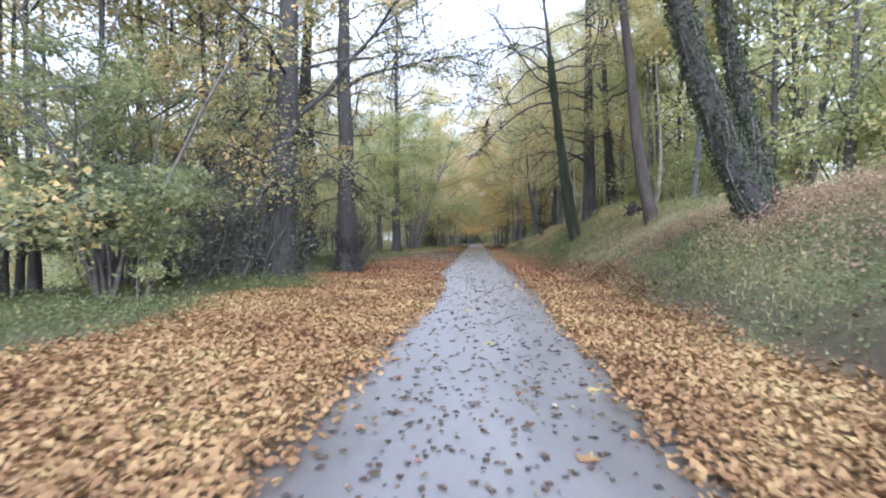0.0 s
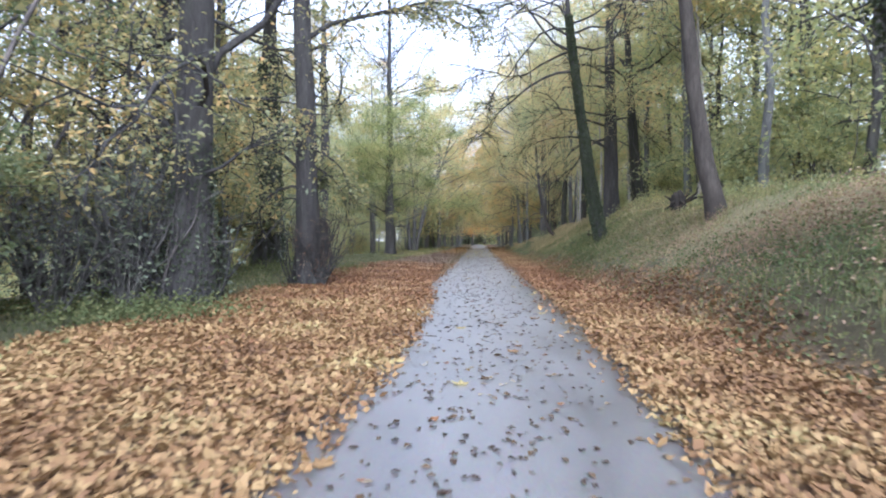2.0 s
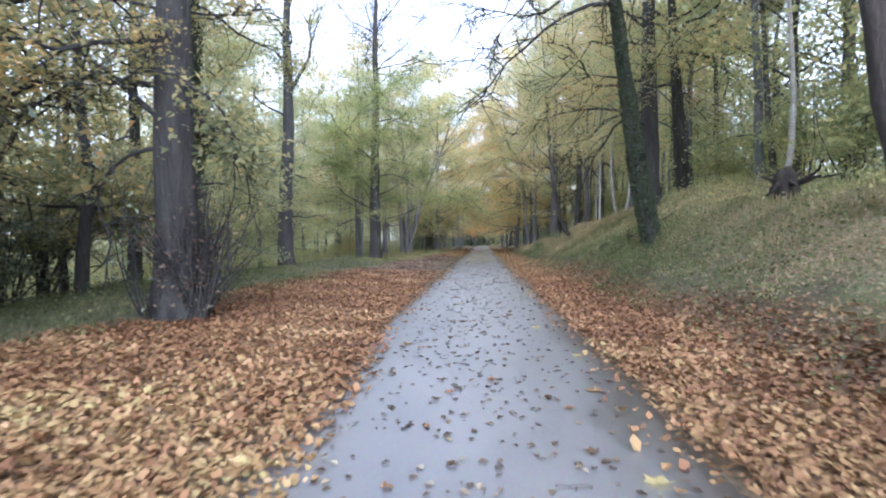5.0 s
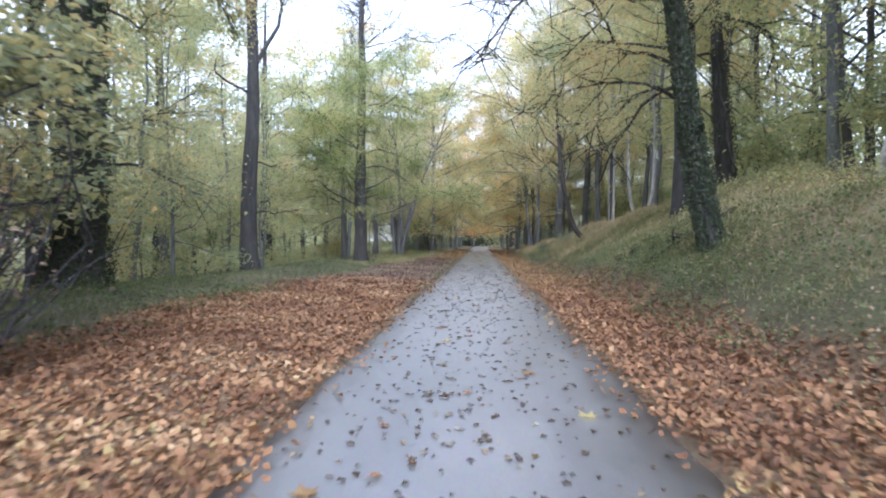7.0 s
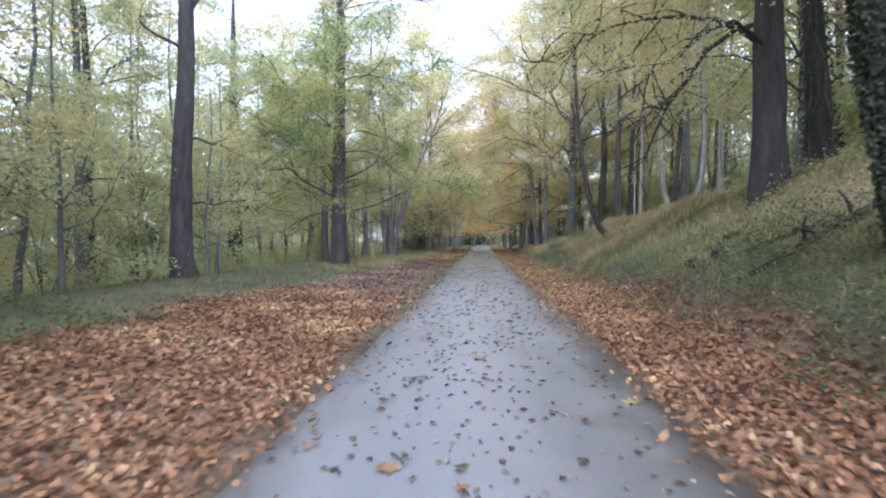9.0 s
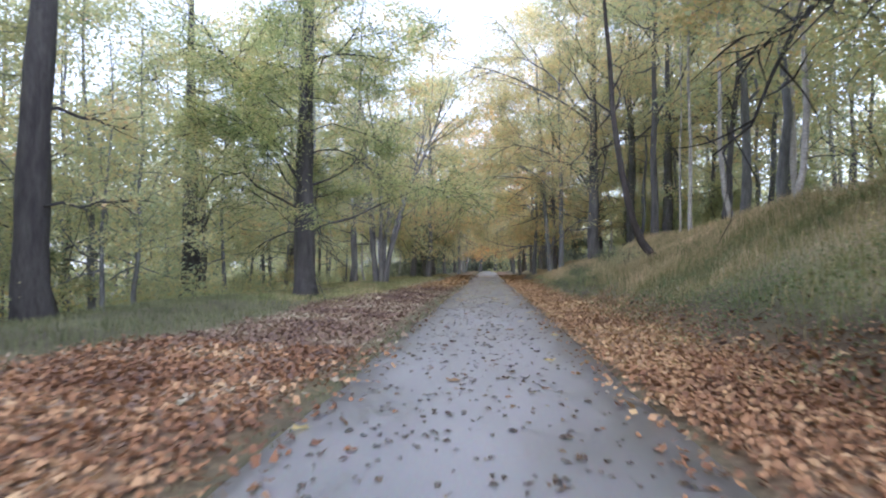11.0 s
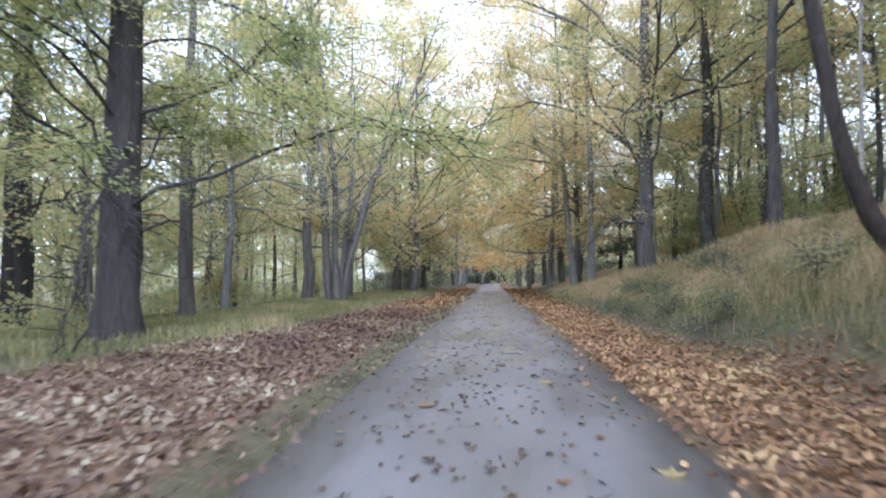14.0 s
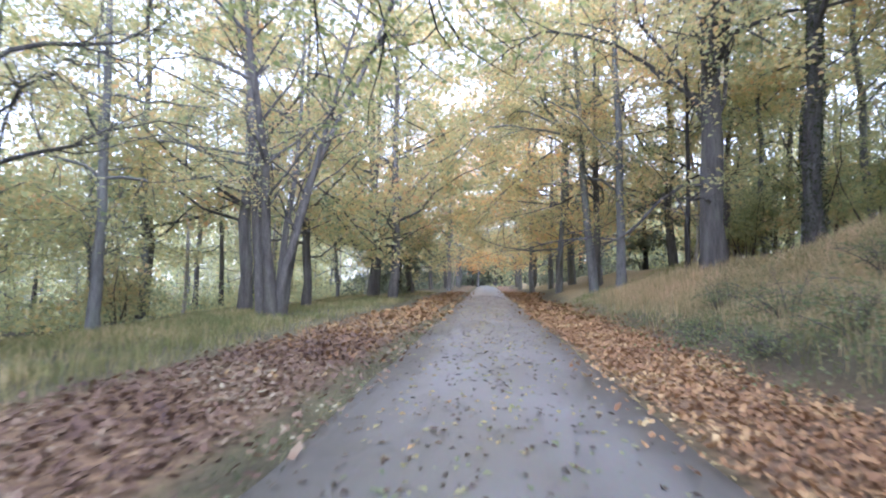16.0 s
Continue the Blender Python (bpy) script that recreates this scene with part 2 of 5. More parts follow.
def asphalt_material():
    """Wet, worn tarmac with stone grain, damp patches and a dull sheen."""
    m, n, l = material("wet_asphalt")
    patch = noise_node(n, l, 0.7, 5, 0.6, stretch=(1.6, 0.5, 1))
    grit = noise_node(n, l, 160, 3, 0.6)
    stone = n.new("ShaderNodeTexVoronoi")
    stone.inputs["Scale"].default_value = 85
    co = n.new("ShaderNodeTexCoord")
    l.new(co.outputs["Object"], stone.inputs["Vector"])
    cr = n.new("ShaderNodeValToRGB")
    set_ramp(cr, [(0.3, (0.074, 0.070, 0.066)), (0.5, (0.112, 0.106, 0.101)), (0.72, (0.165, 0.157, 0.149))])
    l.new(patch.outputs["Fac"], cr.inputs[0])
    col = mixed(n, l, 0.5, cr.outputs[0], grit.outputs["Fac"], "OVERLAY")
    col = mixed(n, l, 0.3, col, stone.outputs["Color"], "SOFT_LIGHT")
    # silt and rotted leaf washed to both edges, more of it further along the lane
    sep = n.new("ShaderNodeSeparateXYZ")
    l.new(co.outputs["Object"], sep.inputs[0])
    away = n.new("ShaderNodeMath")
    away.operation = "ABSOLUTE"
    l.new(sep.outputs["X"], away.inputs[0])
    ragged = noise_node(n, l, 1.9, 5, 0.65, stretch=(1.5, 0.6, 1))
    edge = n.new("ShaderNodeMath")
    edge.operation = "MULTIPLY_ADD"
    l.new(ragged.outputs["Fac"], edge.inputs[0])
    edge.inputs[1].default_value = 0.9
    l.new(away.outputs[0], edge.inputs[2])
    # the west edge lies wetter and mossier past the first trees
    west_side = n.new("ShaderNodeMapRange")
    west_side.inputs["From Min"].default_value, west_side.inputs["From Max"].default_value = -0.3, -1.2
    l.new(sep.outputs["X"], west_side.inputs[0])
    onward = n.new("ShaderNodeMapRange")
    onward.inputs["From Min"].default_value, onward.inputs["From Max"].default_value = 34, 50
    onward.inputs["To Max"].default_value = 0.42
    l.new(sep.outputs["Y"], onward.inputs[0])
    more = n.new("ShaderNodeMath")
    more.operation = "MULTIPLY_ADD"
    l.new(west_side.outputs[0], more.inputs[0])
    l.new(onward.outputs[0], more.inputs[1])
    l.new(edge.outputs[0], more.inputs[2])
    silt = n.new("ShaderNodeMapRange")
    silt.inputs["From Min"].default_value, silt.inputs["From Max"].default_value = 1.35, 1.95
    silt.inputs["To Max"].default_value = 0.75
    l.new(more.outputs[0], silt.inputs[0])
    col = mixed(n, l, silt.outputs[0], col, (0.036, 0.031, 0.024))
    bsdf = n.new("ShaderNodeBsdfPrincipled")
    l.new(col, bsdf.inputs["Base Color"])
    rr = n.new("ShaderNodeMapRange")
    rr.inputs["From Min"].default_value, rr.inputs["From Max"].default_value = 0.3, 0.7
    rr.inputs["To Min"].default_value, rr.inputs["To Max"].default_value = 0.3, 0.6
    l.new(patch.outputs["Fac"], rr.inputs[0])
    l.new(rr.outputs[0], bsdf.inputs["Roughness"])
    # Coat thins further on: drier tarmac, with the canopy's shade put into the gloss.
    dry = n.new("ShaderNodeMapRange")
    dry.inputs["From Min"].default_value, dry.inputs["From Max"].default_value = 28, 50
    dry.inputs["To Min"].default_value, dry.inputs["To Max"].default_value = 1.0, 0.2
    l.new(sep.outputs["Y"], dry.inputs[0])
    l.new(dry.outputs[0], bsdf.inputs["Coat Weight"])
    bsdf.inputs["Specular IOR Level"].default_value = 1.0
    bsdf.inputs["Coat Roughness"].default_value = 0.42
    l.new(bumped(n, l, stone.outputs["Distance"], 0.22, 0.006), bsdf.inputs["Normal"])
    out = n.new("ShaderNodeOutputMaterial")
    l.new(bsdf.outputs[0], out.inputs[0])
    return m


def ground_material():
    """Woodland floor: soil and moss, turf where 'turf' says so, leaf mould where 'litter' says so."""
    m, n, l = material("woodland_floor")
    big = noise_node(n, l, 0.6, 6, 0.6)
    fine = noise_node(n, l, 14, 6, 0.7)
    cell = n.new("ShaderNodeTexVoronoi")
    cell.inputs["Scale"].default_value = 16.0
    co = n.new("ShaderNodeTexCoord")
    l.new(co.outputs["Object"], cell.inputs["Vector"])
    soil = n.new("ShaderNodeValToRGB")
    set_ramp(soil, [(0.3, (0.042, 0.035, 0.023)), (0.5, (0.078, 0.067, 0.038)), (0.7, (0.085, 0.088, 0.043))])
    l.new(big.outputs["Fac"], soil.inputs[0])
    turf = n.new("ShaderNodeValToRGB")
    set_ramp(turf, [(0.3, (0.075, 0.085, 0.038)), (0.5, (0.13, 0.136, 0.062)), (0.7, (0.195, 0.178, 0.088))])
    l.new(fine.outputs["Fac"], turf.inputs[0])
    mould = n.new("ShaderNodeValToRGB")
    set_ramp(mould, [(0.0, (0.085, 0.054, 0.037)), (0.4, (0.165, 0.106, 0.063)), (0.7, (0.225, 0.15, 0.083)), (1.0, (0.27, 0.195, 0.108))])
    l.new(cell.outputs["Color"], mould.inputs[0])
    straw = n.new("ShaderNodeValToRGB")
    set_ramp(straw, [(0.3, (0.17, 0.14, 0.072)), (0.5, (0.29, 0.238, 0.128)), (0.7, (0.40, 0.32, 0.186))])
    l.new(fine.outputs["Fac"], straw.inputs[0])
    a_turf, a_lit, a_straw = n.new("ShaderNodeAttribute"), n.new("ShaderNodeAttribute"), n.new("ShaderNodeAttribute")
    a_turf.attribute_name, a_lit.attribute_name, a_straw.attribute_name = "turf", "litter", "straw"
    patchy = n.new("ShaderNodeMapRange")
    patchy.inputs["From Min"].default_value, patchy.inputs["From Max"].default_value = 0.38, 0.58
    patchy.inputs["To Min"].default_value = 0.35
    l.new(big.outputs["Fac"], patchy.inputs[0])
    grown = n.new("ShaderNodeMath")
    grown.operation = "MULTIPLY"
    l.new(a_turf.outputs["Fac"], grown.inputs[0])
    l.new(patchy.outputs[0], grown.inputs[1])
    col = mixed(n, l, grown.outputs[0], soil.outputs[0], turf.outputs[0])
    col = mixed(n, l, a_straw.outputs["Fac"], col, straw.outputs[0])
    col = mixed(n, l, a_lit.outputs["Fac"], col, mould.outputs[0])
    col = mixed(n, l, 0.5, col, fine.outputs["Fac"], "OVERLAY")
    bsdf = n.new("ShaderNodeBsdfPrincipled")
    l.new(col, bsdf.inputs["Base Color"])
    bsdf.inputs["Roughness"].default_value = 0.85
    bsdf.inputs["Specular IOR Level"].default_value = 0.25
    l.new(bumped(n, l, fine.outputs["Fac"], 0.8, 0.05), bsdf.inputs["Normal"])
    out = n.new("ShaderNodeOutputMaterial")
    l.new(bsdf.outputs[0], out.inputs[0])
    return m


asphalt = asphalt_material()
floor_mat = ground_material()


# ---- the lie of the land ----
def smooth(a, b, v):
    t = np.clip((v - a) / (b - a), 0, 1)
    return t * t * (3 - 2 * t)


def wave(x, y):
    return 0.5 * np.sin(0.9 * x + 0.31 * y) + 0.3 * np.sin(0.47 * y - 1.3 * x + 1.0) + 0.2 * np.sin(1.7 * y + 0.6 * x)


def ground_z(x, y):
    """Height of the ground: flat by the road, a bank on the east side, falling gently away on the west."""
    x, y = np.asarray(x, float), np.asarray(y, float)
    steep = 0.67 - 0.12 * smooth(36, 50, y) - 0.19 * smooth(54, 72, y) - 0.2 * smooth(85, 130, y)
    rise = steep * 4.5
    foot = 3.05 + 0.15 * wave(0 * x, y)
    u = np.clip(x - foot, 0, None)
    bank = np.where(u < 4.5, steep * u, rise + 0.09 * (u - 4.5))
    bank = bank - 0.62 * smooth(2.9, 4.9, u) * (1 - smooth(28, 37, y))
    bank = bank * smooth(0, 0.9, u) * (1 - 0.75 * smooth(40, 150, x)) + 0.18 * smooth(0.3, 2, u) * wave(x, y)
    west = np.clip(-x - 7.0, 0, None)
    fall = -0.085 * west * (1 - smooth(10, 60, west)) - 1.6 * smooth(8, 60, west)
    hump = 0.1 * smooth(1.6, 4.0, -x) + 0.22 * smooth(4.5, 7.5, -x) * (1 - smooth(9.5, 12, -x)) * smooth(22, 30, y) * (1 - smooth(46, 54, y)) + 0.06 * smooth(2, 5, -x) * wave(x, y)
    return bank + fall + hump


def litter_at(x, y):
    """How thickly fallen leaves lie, 0 to 1."""
    x, y = np.asarray(x, float), np.asarray(y, float)
    j = 0.35 * wave(1.7 * x, 0.8 * y)
    inner_w = 1.15 - 0.12 * smooth(8, 14, y) + 0.45 * smooth(18.5, 25, y) + 0.47 * smooth(27, 42, y)
    inner_e = 1.2 + 0.35 * smooth(9, 18, y)
    outer_w = 5.6 - 0.6 * (1 - smooth(10, 14, y)) - 0.6 * smooth(20, 24, y) * (1 - smooth(26, 30, y)) - 1.1 * smooth(36, 43, y) + 0.5 * smooth(46, 50, y) - 0.9 * smooth(52, 57, y) - 0.8 * smooth(60, 75, y)
    outer_e = 3.45 + 0.3 * smooth(10, 25, y) - 0.35 * smooth(38, 60, y)
    w = smooth(inner_w - 0.25, inner_w + 0.25, -x + 0.3 * j) * (1 - smooth(outer_w - 0.4, outer_w + 0.5, -x + j))
    e = smooth(inner_e - 0.2, inner_e + 0.2, x + 0.3 * j) * (1 - smooth(outer_e - 0.35, outer_e + 0.35, x + j))
    return np.clip(w + e, 0, 1) * (1 - 0.45 * smooth(55, 75, y) * (x < 0))


def straw_at(x, y):
    """How far dry grass hides the soil, 0 to 1: the upper bank, more of it further on."""
    x, y = np.asarray(x, float), np.asarray(y, float)
    low = 0.7 * smooth(40, 50, y)
    up = smooth(4.4 - low, 5.6 - low, x + 0.9 * wave(0.7 * x, 0.45 * y + 1)) * (1 - smooth(9, 13, x))
    return up * (0.5 + 0.4 * (1 - smooth(12, 20, y)) + 0.5 * smooth(23, 34, y)) * (1 - 0.4 * smooth(0.1, 0.6, wave(1.1 * x + 2, 0.8 * y)))


def part(name, me, mat, parent, label="", kind=""):
    """One mesh object under a thing or under a part."""
    ob = new(name, me)
    if mat and not me.materials:
        me.materials.append(mat)
    ob.parent = parent
    return tagged(ob, label=label, kind=kind)


def mesh_of(name, verts, quads, tris=(), soft=True):
    """A mesh from arrays of corners, four-sided and three-sided faces."""
    verts, quads, tris = np.asarray(verts, np.float32), np.asarray(quads, np.int32).reshape(-1, 4), np.asarray(tris, np.int32).reshape(-1, 3)
    me = bpy.data.meshes.new(name)
    me.vertices.add(len(verts))
    me.vertices.foreach_set("co", verts.ravel())
    loops = np.concatenate([quads.ravel(), tris.ravel()])
    me.loops.add(len(loops))
    me.loops.foreach_set("vertex_index", loops)
    starts = np.concatenate([np.arange(len(quads)) * 4, len(quads) * 4 + np.arange(len(tris)) * 3])
    me.polygons.add(len(starts))
    me.polygons.foreach_set("loop_start", starts.astype(np.int32))
    me.polygons.foreach_set("use_smooth", np.full(len(starts), soft))
    me.update(calc_edges=True)
    me.validate()
    return me


def grid_sheet(name, xs, ys, z):
    gx, gy = np.meshgrid(xs, ys)
    v = np.stack([gx, gy, z(gx, gy)], -1).reshape(-1, 3)
    nx, ny = len(xs), len(ys)
    i = (np.arange(ny - 1)[:, None] * nx + np.arange(nx - 1)).ravel()
    return mesh_of(name, v, np.stack([i, i + 1, i + nx + 1, i + nx], -1)), gx.ravel(), gy.ravel()


xs = np.concatenate([[-900, -500, -300, -180, -110, -70, -45, -32], np.arange(-24, -9, 1.0), np.arange(-9, 10, 0.3), np.arange(10, 25, 1.0), [30, 40, 60, 90, 150, 250, 450, 900]])
ys = np.concatenate([[-600, -250, -120, -60, -30, -15], np.arange(-8, 90, 0.45), np.arange(90, 170, 3.0), [190, 230, 300, 420, 650, 1200]])
me, gx, gy = grid_sheet("ground", xs, ys, lambda x, y: ground_z(x, y) - 0.05 * (1 - smooth(1.3, 1.9, np.abs(x))))
for key, values in (("litter", litter_at(gx, gy)), ("straw", straw_at(gx, gy)), ("turf", np.clip(np.where(gx < 0, 0.45, 1.0) * smooth(3.5, 4.5, np.abs(gx)) * (1 - 0.8 * smooth(9, 16, np.abs(gx))) + 0.4 * (np.abs(gx) < 3) * smooth(28, 42, gy), 0, 1))):
    at = me.attributes.new(key, "FLOAT", "POINT")
    at.data.foreach_set("value", values.astype(np.float32))
me.materials.append(floor_mat)
ground = tagged(new("ground", me), "woodland floor of soil, turf and leaf mould", "ground", kind="structure")


def road_mesh():
    ys_r = np.concatenate([np.arange(-40, 100, 0.5), np.arange(100, 260, 4.0)])
    cols = np.linspace(-1, 1, 13)
    gy_r, gu = np.meshgrid(ys_r, cols, indexing="ij")
    half_w = 1.54 + 0.025 * np.sin(1.3 * gy_r) + 0.015 * np.sin(2.1 * gy_r + 1)
    x = gu * half_w + 0.03
    z = 0.02 + 0.03 * (1 - gu**2) - 0.07 * (np.abs(gu) > 0.99)
    nx = len(cols)
    i = (np.arange(len(ys_r) - 1)[:, None] * nx + np.arange(nx - 1)).ravel()
    return mesh_of("road", np.stack([x, gy_r, z], -1).reshape(-1, 3), np.stack([i, i + 1, i + nx + 1, i + nx], -1))


me = road_mesh()
me.materials.append(asphalt)
road = tagged(new("road", me), "narrow wet tarmac lane strewn with leaves", "road", kind="structure")


# ---- trees ----
PI = math.pi


def unit(v):
    return v / (np.linalg.norm(v) + 1e-9)


class Wood:
    """Gathers tapered tubes into one mesh."""

    def __init__(self):
        self.v, self.q, self.t, self.n = [], [], [], 0

    def tube(self, pts, radii, sides, flare=0.0, seed=0.0):
        pts, radii = np.asarray(pts, float), np.asarray(radii, float)
        tang = np.gradient(pts, axis=0)
        tang /= np.linalg.norm(tang, axis=1, keepdims=True) + 1e-9
        ref = np.array([1.0, 0.13, 0.07]) if abs(tang[0][0]) < 0.8 else np.array([0.1, 1.0, 0.1])
        a = np.cross(tang, ref)
        a /= np.linalg.norm(a, axis=1, keepdims=True) + 1e-9
        b = np.cross(tang, a)
        th = np.arange(sides) * 2 * math.pi / sides
        rr = radii[:, None] * np.ones(sides)
        if flare:
            low = np.exp(-(pts[:, 2] - pts[0, 2]) / 0.5)[:, None]
            rr = rr * (1 + flare * low * (0.55 + 0.45 * np.cos(5 * th + seed) + 0.25 * np.cos(3 * th + 2 * seed)))
            rr = rr * (1 + 0.06 * np.sin(4 * th + 2.2 * pts[:, 2:3] + seed))
        ring = pts[:, None] + rr[..., None] * (np.cos(th)[:, None] * a[:, None] + np.sin(th)[:, None] * b[:, None])
        k = len(pts)
        i = np.arange(k - 1)[:, None] * sides + np.arange(sides)
        j = np.arange(k - 1)[:, None] * sides + (np.arange(sides) + 1) % sides
        self.q.append(np.stack([i, i + sides, j + sides, j], -1).reshape(-1, 4) + self.n)
        self.v += [ring.reshape(-1, 3), pts[-1:]]
        e = (k - 1) * sides
        self.t.append(np.stack([e + np.arange(sides), np.full(sides, k * sides), e + (np.arange(sides) + 1) % sides], -1) + self.n)
        self.n += k * sides + 1

    def mesh(self, name):
        return mesh_of(name, np.concatenate(self.v), np.concatenate(self.q), np.concatenate(self.t))


def wander(rng, start, way, length, steps, wobble, lift):
    """A crooked line from start along way that bends up (or down) as it goes."""
    pts, d = [np.array(start, float)], unit(np.array(way, float))
    for _ in range(steps):
        d = unit(d + rng.normal(0, wobble, 3) + np.array([0, 0, lift]))
        pts.append(pts[-1] + d * length / steps)
    return np.array(pts)


def leaf_mesh(name, rng, centres, size, flat=0.6, wide=0.55, curl=0.25, simple=False, full=False):
    """One mesh of many separate leaves: full ones folded along the rib, kites, or simple blades."""
    k = len(centres)
    up = rng.normal(0, 1, (k, 3)) * (1 - flat) + np.array([0, 0, flat])
    up /= np.linalg.norm(up, axis=1, keepdims=True) + 1e-9
    along = rng.normal(0, 1, (k, 3))
    along -= (along * up).sum(1, keepdims=True) * up
    along /= np.linalg.norm(along, axis=1, keepdims=True) + 1e-9
    side = np.cross(up, along)
    s = (size * rng.uniform(0.6, 1.35, k))[:, None]
    base, tip = centres - along * s * 0.5, centres + along * s * 0.5 - up * s * curl * 0.4
    left, right = centres + side * s * wide * 0.5 + up * s * curl * 0.5, centres - side * s * wide * 0.5 + up * s * curl * 0.5
    if simple:
        v = np.stack([base, right + along * s * 0.2, left + along * s * 0.3], 1).reshape(-1, 3)
        return mesh_of(name, v, np.zeros((0, 4), int), np.arange(3 * k).reshape(-1, 3), soft=False)
    if full:
        back, fore = -along * s * 0.18, along * s * 0.2 + up * s * curl * 0.1
        v = np.stack([base, right + back, right * 0.8 + centres * 0.2 + fore, tip, left * 0.8 + centres * 0.2 + fore, left + back], 1).reshape(-1, 3)
        i = np.arange(k)[:, None] * 6
        return mesh_of(name, v, np.concatenate([i + np.array([0, 1, 2, 3]), i + np.array([0, 3, 4, 5])]), soft=False)
    v = np.stack([base, right, tip, left], 1).reshape(-1, 3)
    return mesh_of(name, v, np.arange(4 * k).reshape(-1, 4), soft=False)


def grow(rng, height, radius, lean=(0, 0), crook=0.03, limbs=14, low=0.3, reach=0.35, rise=0.5, droop=0.03, sides=12, fine=True, limb_list=(), top=0.12, bow=0.9, thin=1.0, tips=True, twiggy=2):
    """The wood of one tree with its foot at the origin: trunk, limbs and the twig lines that carry leaves."""
    n = 16 if fine else 9
    t = np.linspace(0, 1, n)
    bend = np.cumsum(rng.normal(0, crook, (n, 2)), 0) * height / n
    pts = np.stack([lean[0] * height * t**bow + bend[:, 0], lean[1] * height * t + bend[:, 1], height * t**1.25], -1)
    pts[0, 2] = -0.3
    rad = radius * (1 - (1 - top) * t**1.15)
    trunk = Wood()
    trunk.tube(pts, rad, sides, flare=0.5, seed=rng.uniform(0, 6))
    arms, twigs, owner = [], [], []
    plan = [(rng.uniform(low, 1.0) ** 0.9, i * 2.4 + rng.uniform(-0.5, 0.5), None, None) for i in range(limbs)] + list(limb_list)
    for f, az, length, tilt in plan:
        k = min(int(f * (n - 1)), n - 2)
        u = f * (n - 1) - k
        p = pts[k] * (1 - u) + pts[k + 1] * u
        r = rad[k] * (1 - u) + rad[k + 1] * u
        own = length is not None
        length = length or height * reach * (0.5 + 0.62 * math.sin(PI * min(1.0, 0.12 + 0.8 * f))) * rng.uniform(0.6, 1.15)
        tilt = rise * (0.4 + 1.5 * f) + rng.normal(0, 0.2) if tilt is None else tilt
        way = np.array([math.cos(az), math.sin(az), tilt])
        steps = 7 if fine else 4
        line = wander(rng, p, way, length, steps, 0.27, -droop + 0.01)
        r0 = min(0.5 * r, (0.0105 if own else 0.0095) * length + 0.012) * thin
        arm = Wood() if fine else trunk
        arm.tube(line, r0 * np.linspace(1, 0.22, len(line)), 6 if fine else 3)
        for s in range(8 if fine else 4):
            w = rng.uniform(0.25, 1.0)
            kk = min(int(w * steps), steps - 1)
            q = line[kk] + (line[kk + 1] - line[kk]) * (w * steps - kk)
            d = unit(line[kk + 1] - line[kk])
            d2 = unit(d + rng.normal(0, 0.6, 3) * np.array([1, 1, 0.5]))
            sub = wander(rng, q, d2, length * rng.uniform(0.25, 0.5) * (1.15 - 0.5 * w), 4 if fine else 3, 0.2, -droop)
            if fine or s < 2:
                arm.tube(sub, r0 * 0.42 * np.linspace(1, 0.25, len(sub)), 3)
            twigs.append(sub)
            for _ in range(twiggy if fine else 0):
                kt = rng.integers(1, len(sub) - 1)
                tw = wander(rng, sub[kt], unit(sub[kt + 1] - sub[kt] + rng.normal(0, 0.6, 3)), length * rng.uniform(0.12, 0.25), 3, 0.25, -droop)
                if tips:
                    arm.tube(tw, r0 * 0.34 * np.linspace(1, 0.3, len(tw)), 3)
                twigs.append(tw)
        twigs.append(line[len(line) // 2:])
        owner += [len(arms)] * (len(twigs) - len(owner))
        if fine:
            arms.append(arm)
    return trunk, arms, twigs, owner, pts, rad


def leaf_places(rng, twigs, count, spread, thick=0.45):
    """Places for leaves, scattered about twigs in flattened sprays."""
    weight = np.array([np.linalg.norm(t[-1] - t[0]) + 0.1 for t in twigs])
    pick = rng.choice(len(twigs), count, p=weight / weight.sum())
    out = np.empty((count, 3))
    u = rng.uniform(0.1, 1.12, count)
    for k in range(len(twigs)):
        m = pick == k
        c = m.sum()
        if not c:
            continue
        t = twigs[k]
        f = np.clip(u[m], 0, 0.999) * (len(t) - 1)
        i = f.astype(int)
        out[m] = t[i] + (t[i + 1] - t[i]) * (f - i)[:, None]
    return out + rng.normal(0, 1, (count, 3)) * np.array([spread, spread, spread * thick])


def thing(name, x, y, label, category, group="", z=None, turn=0.0):
    ob = new(name)
    ob.matrix_world = pose(x, y, float(ground_z(x, y)) if z is None else z, 0, 0, turn)
    return tagged(ob, label, category, group)


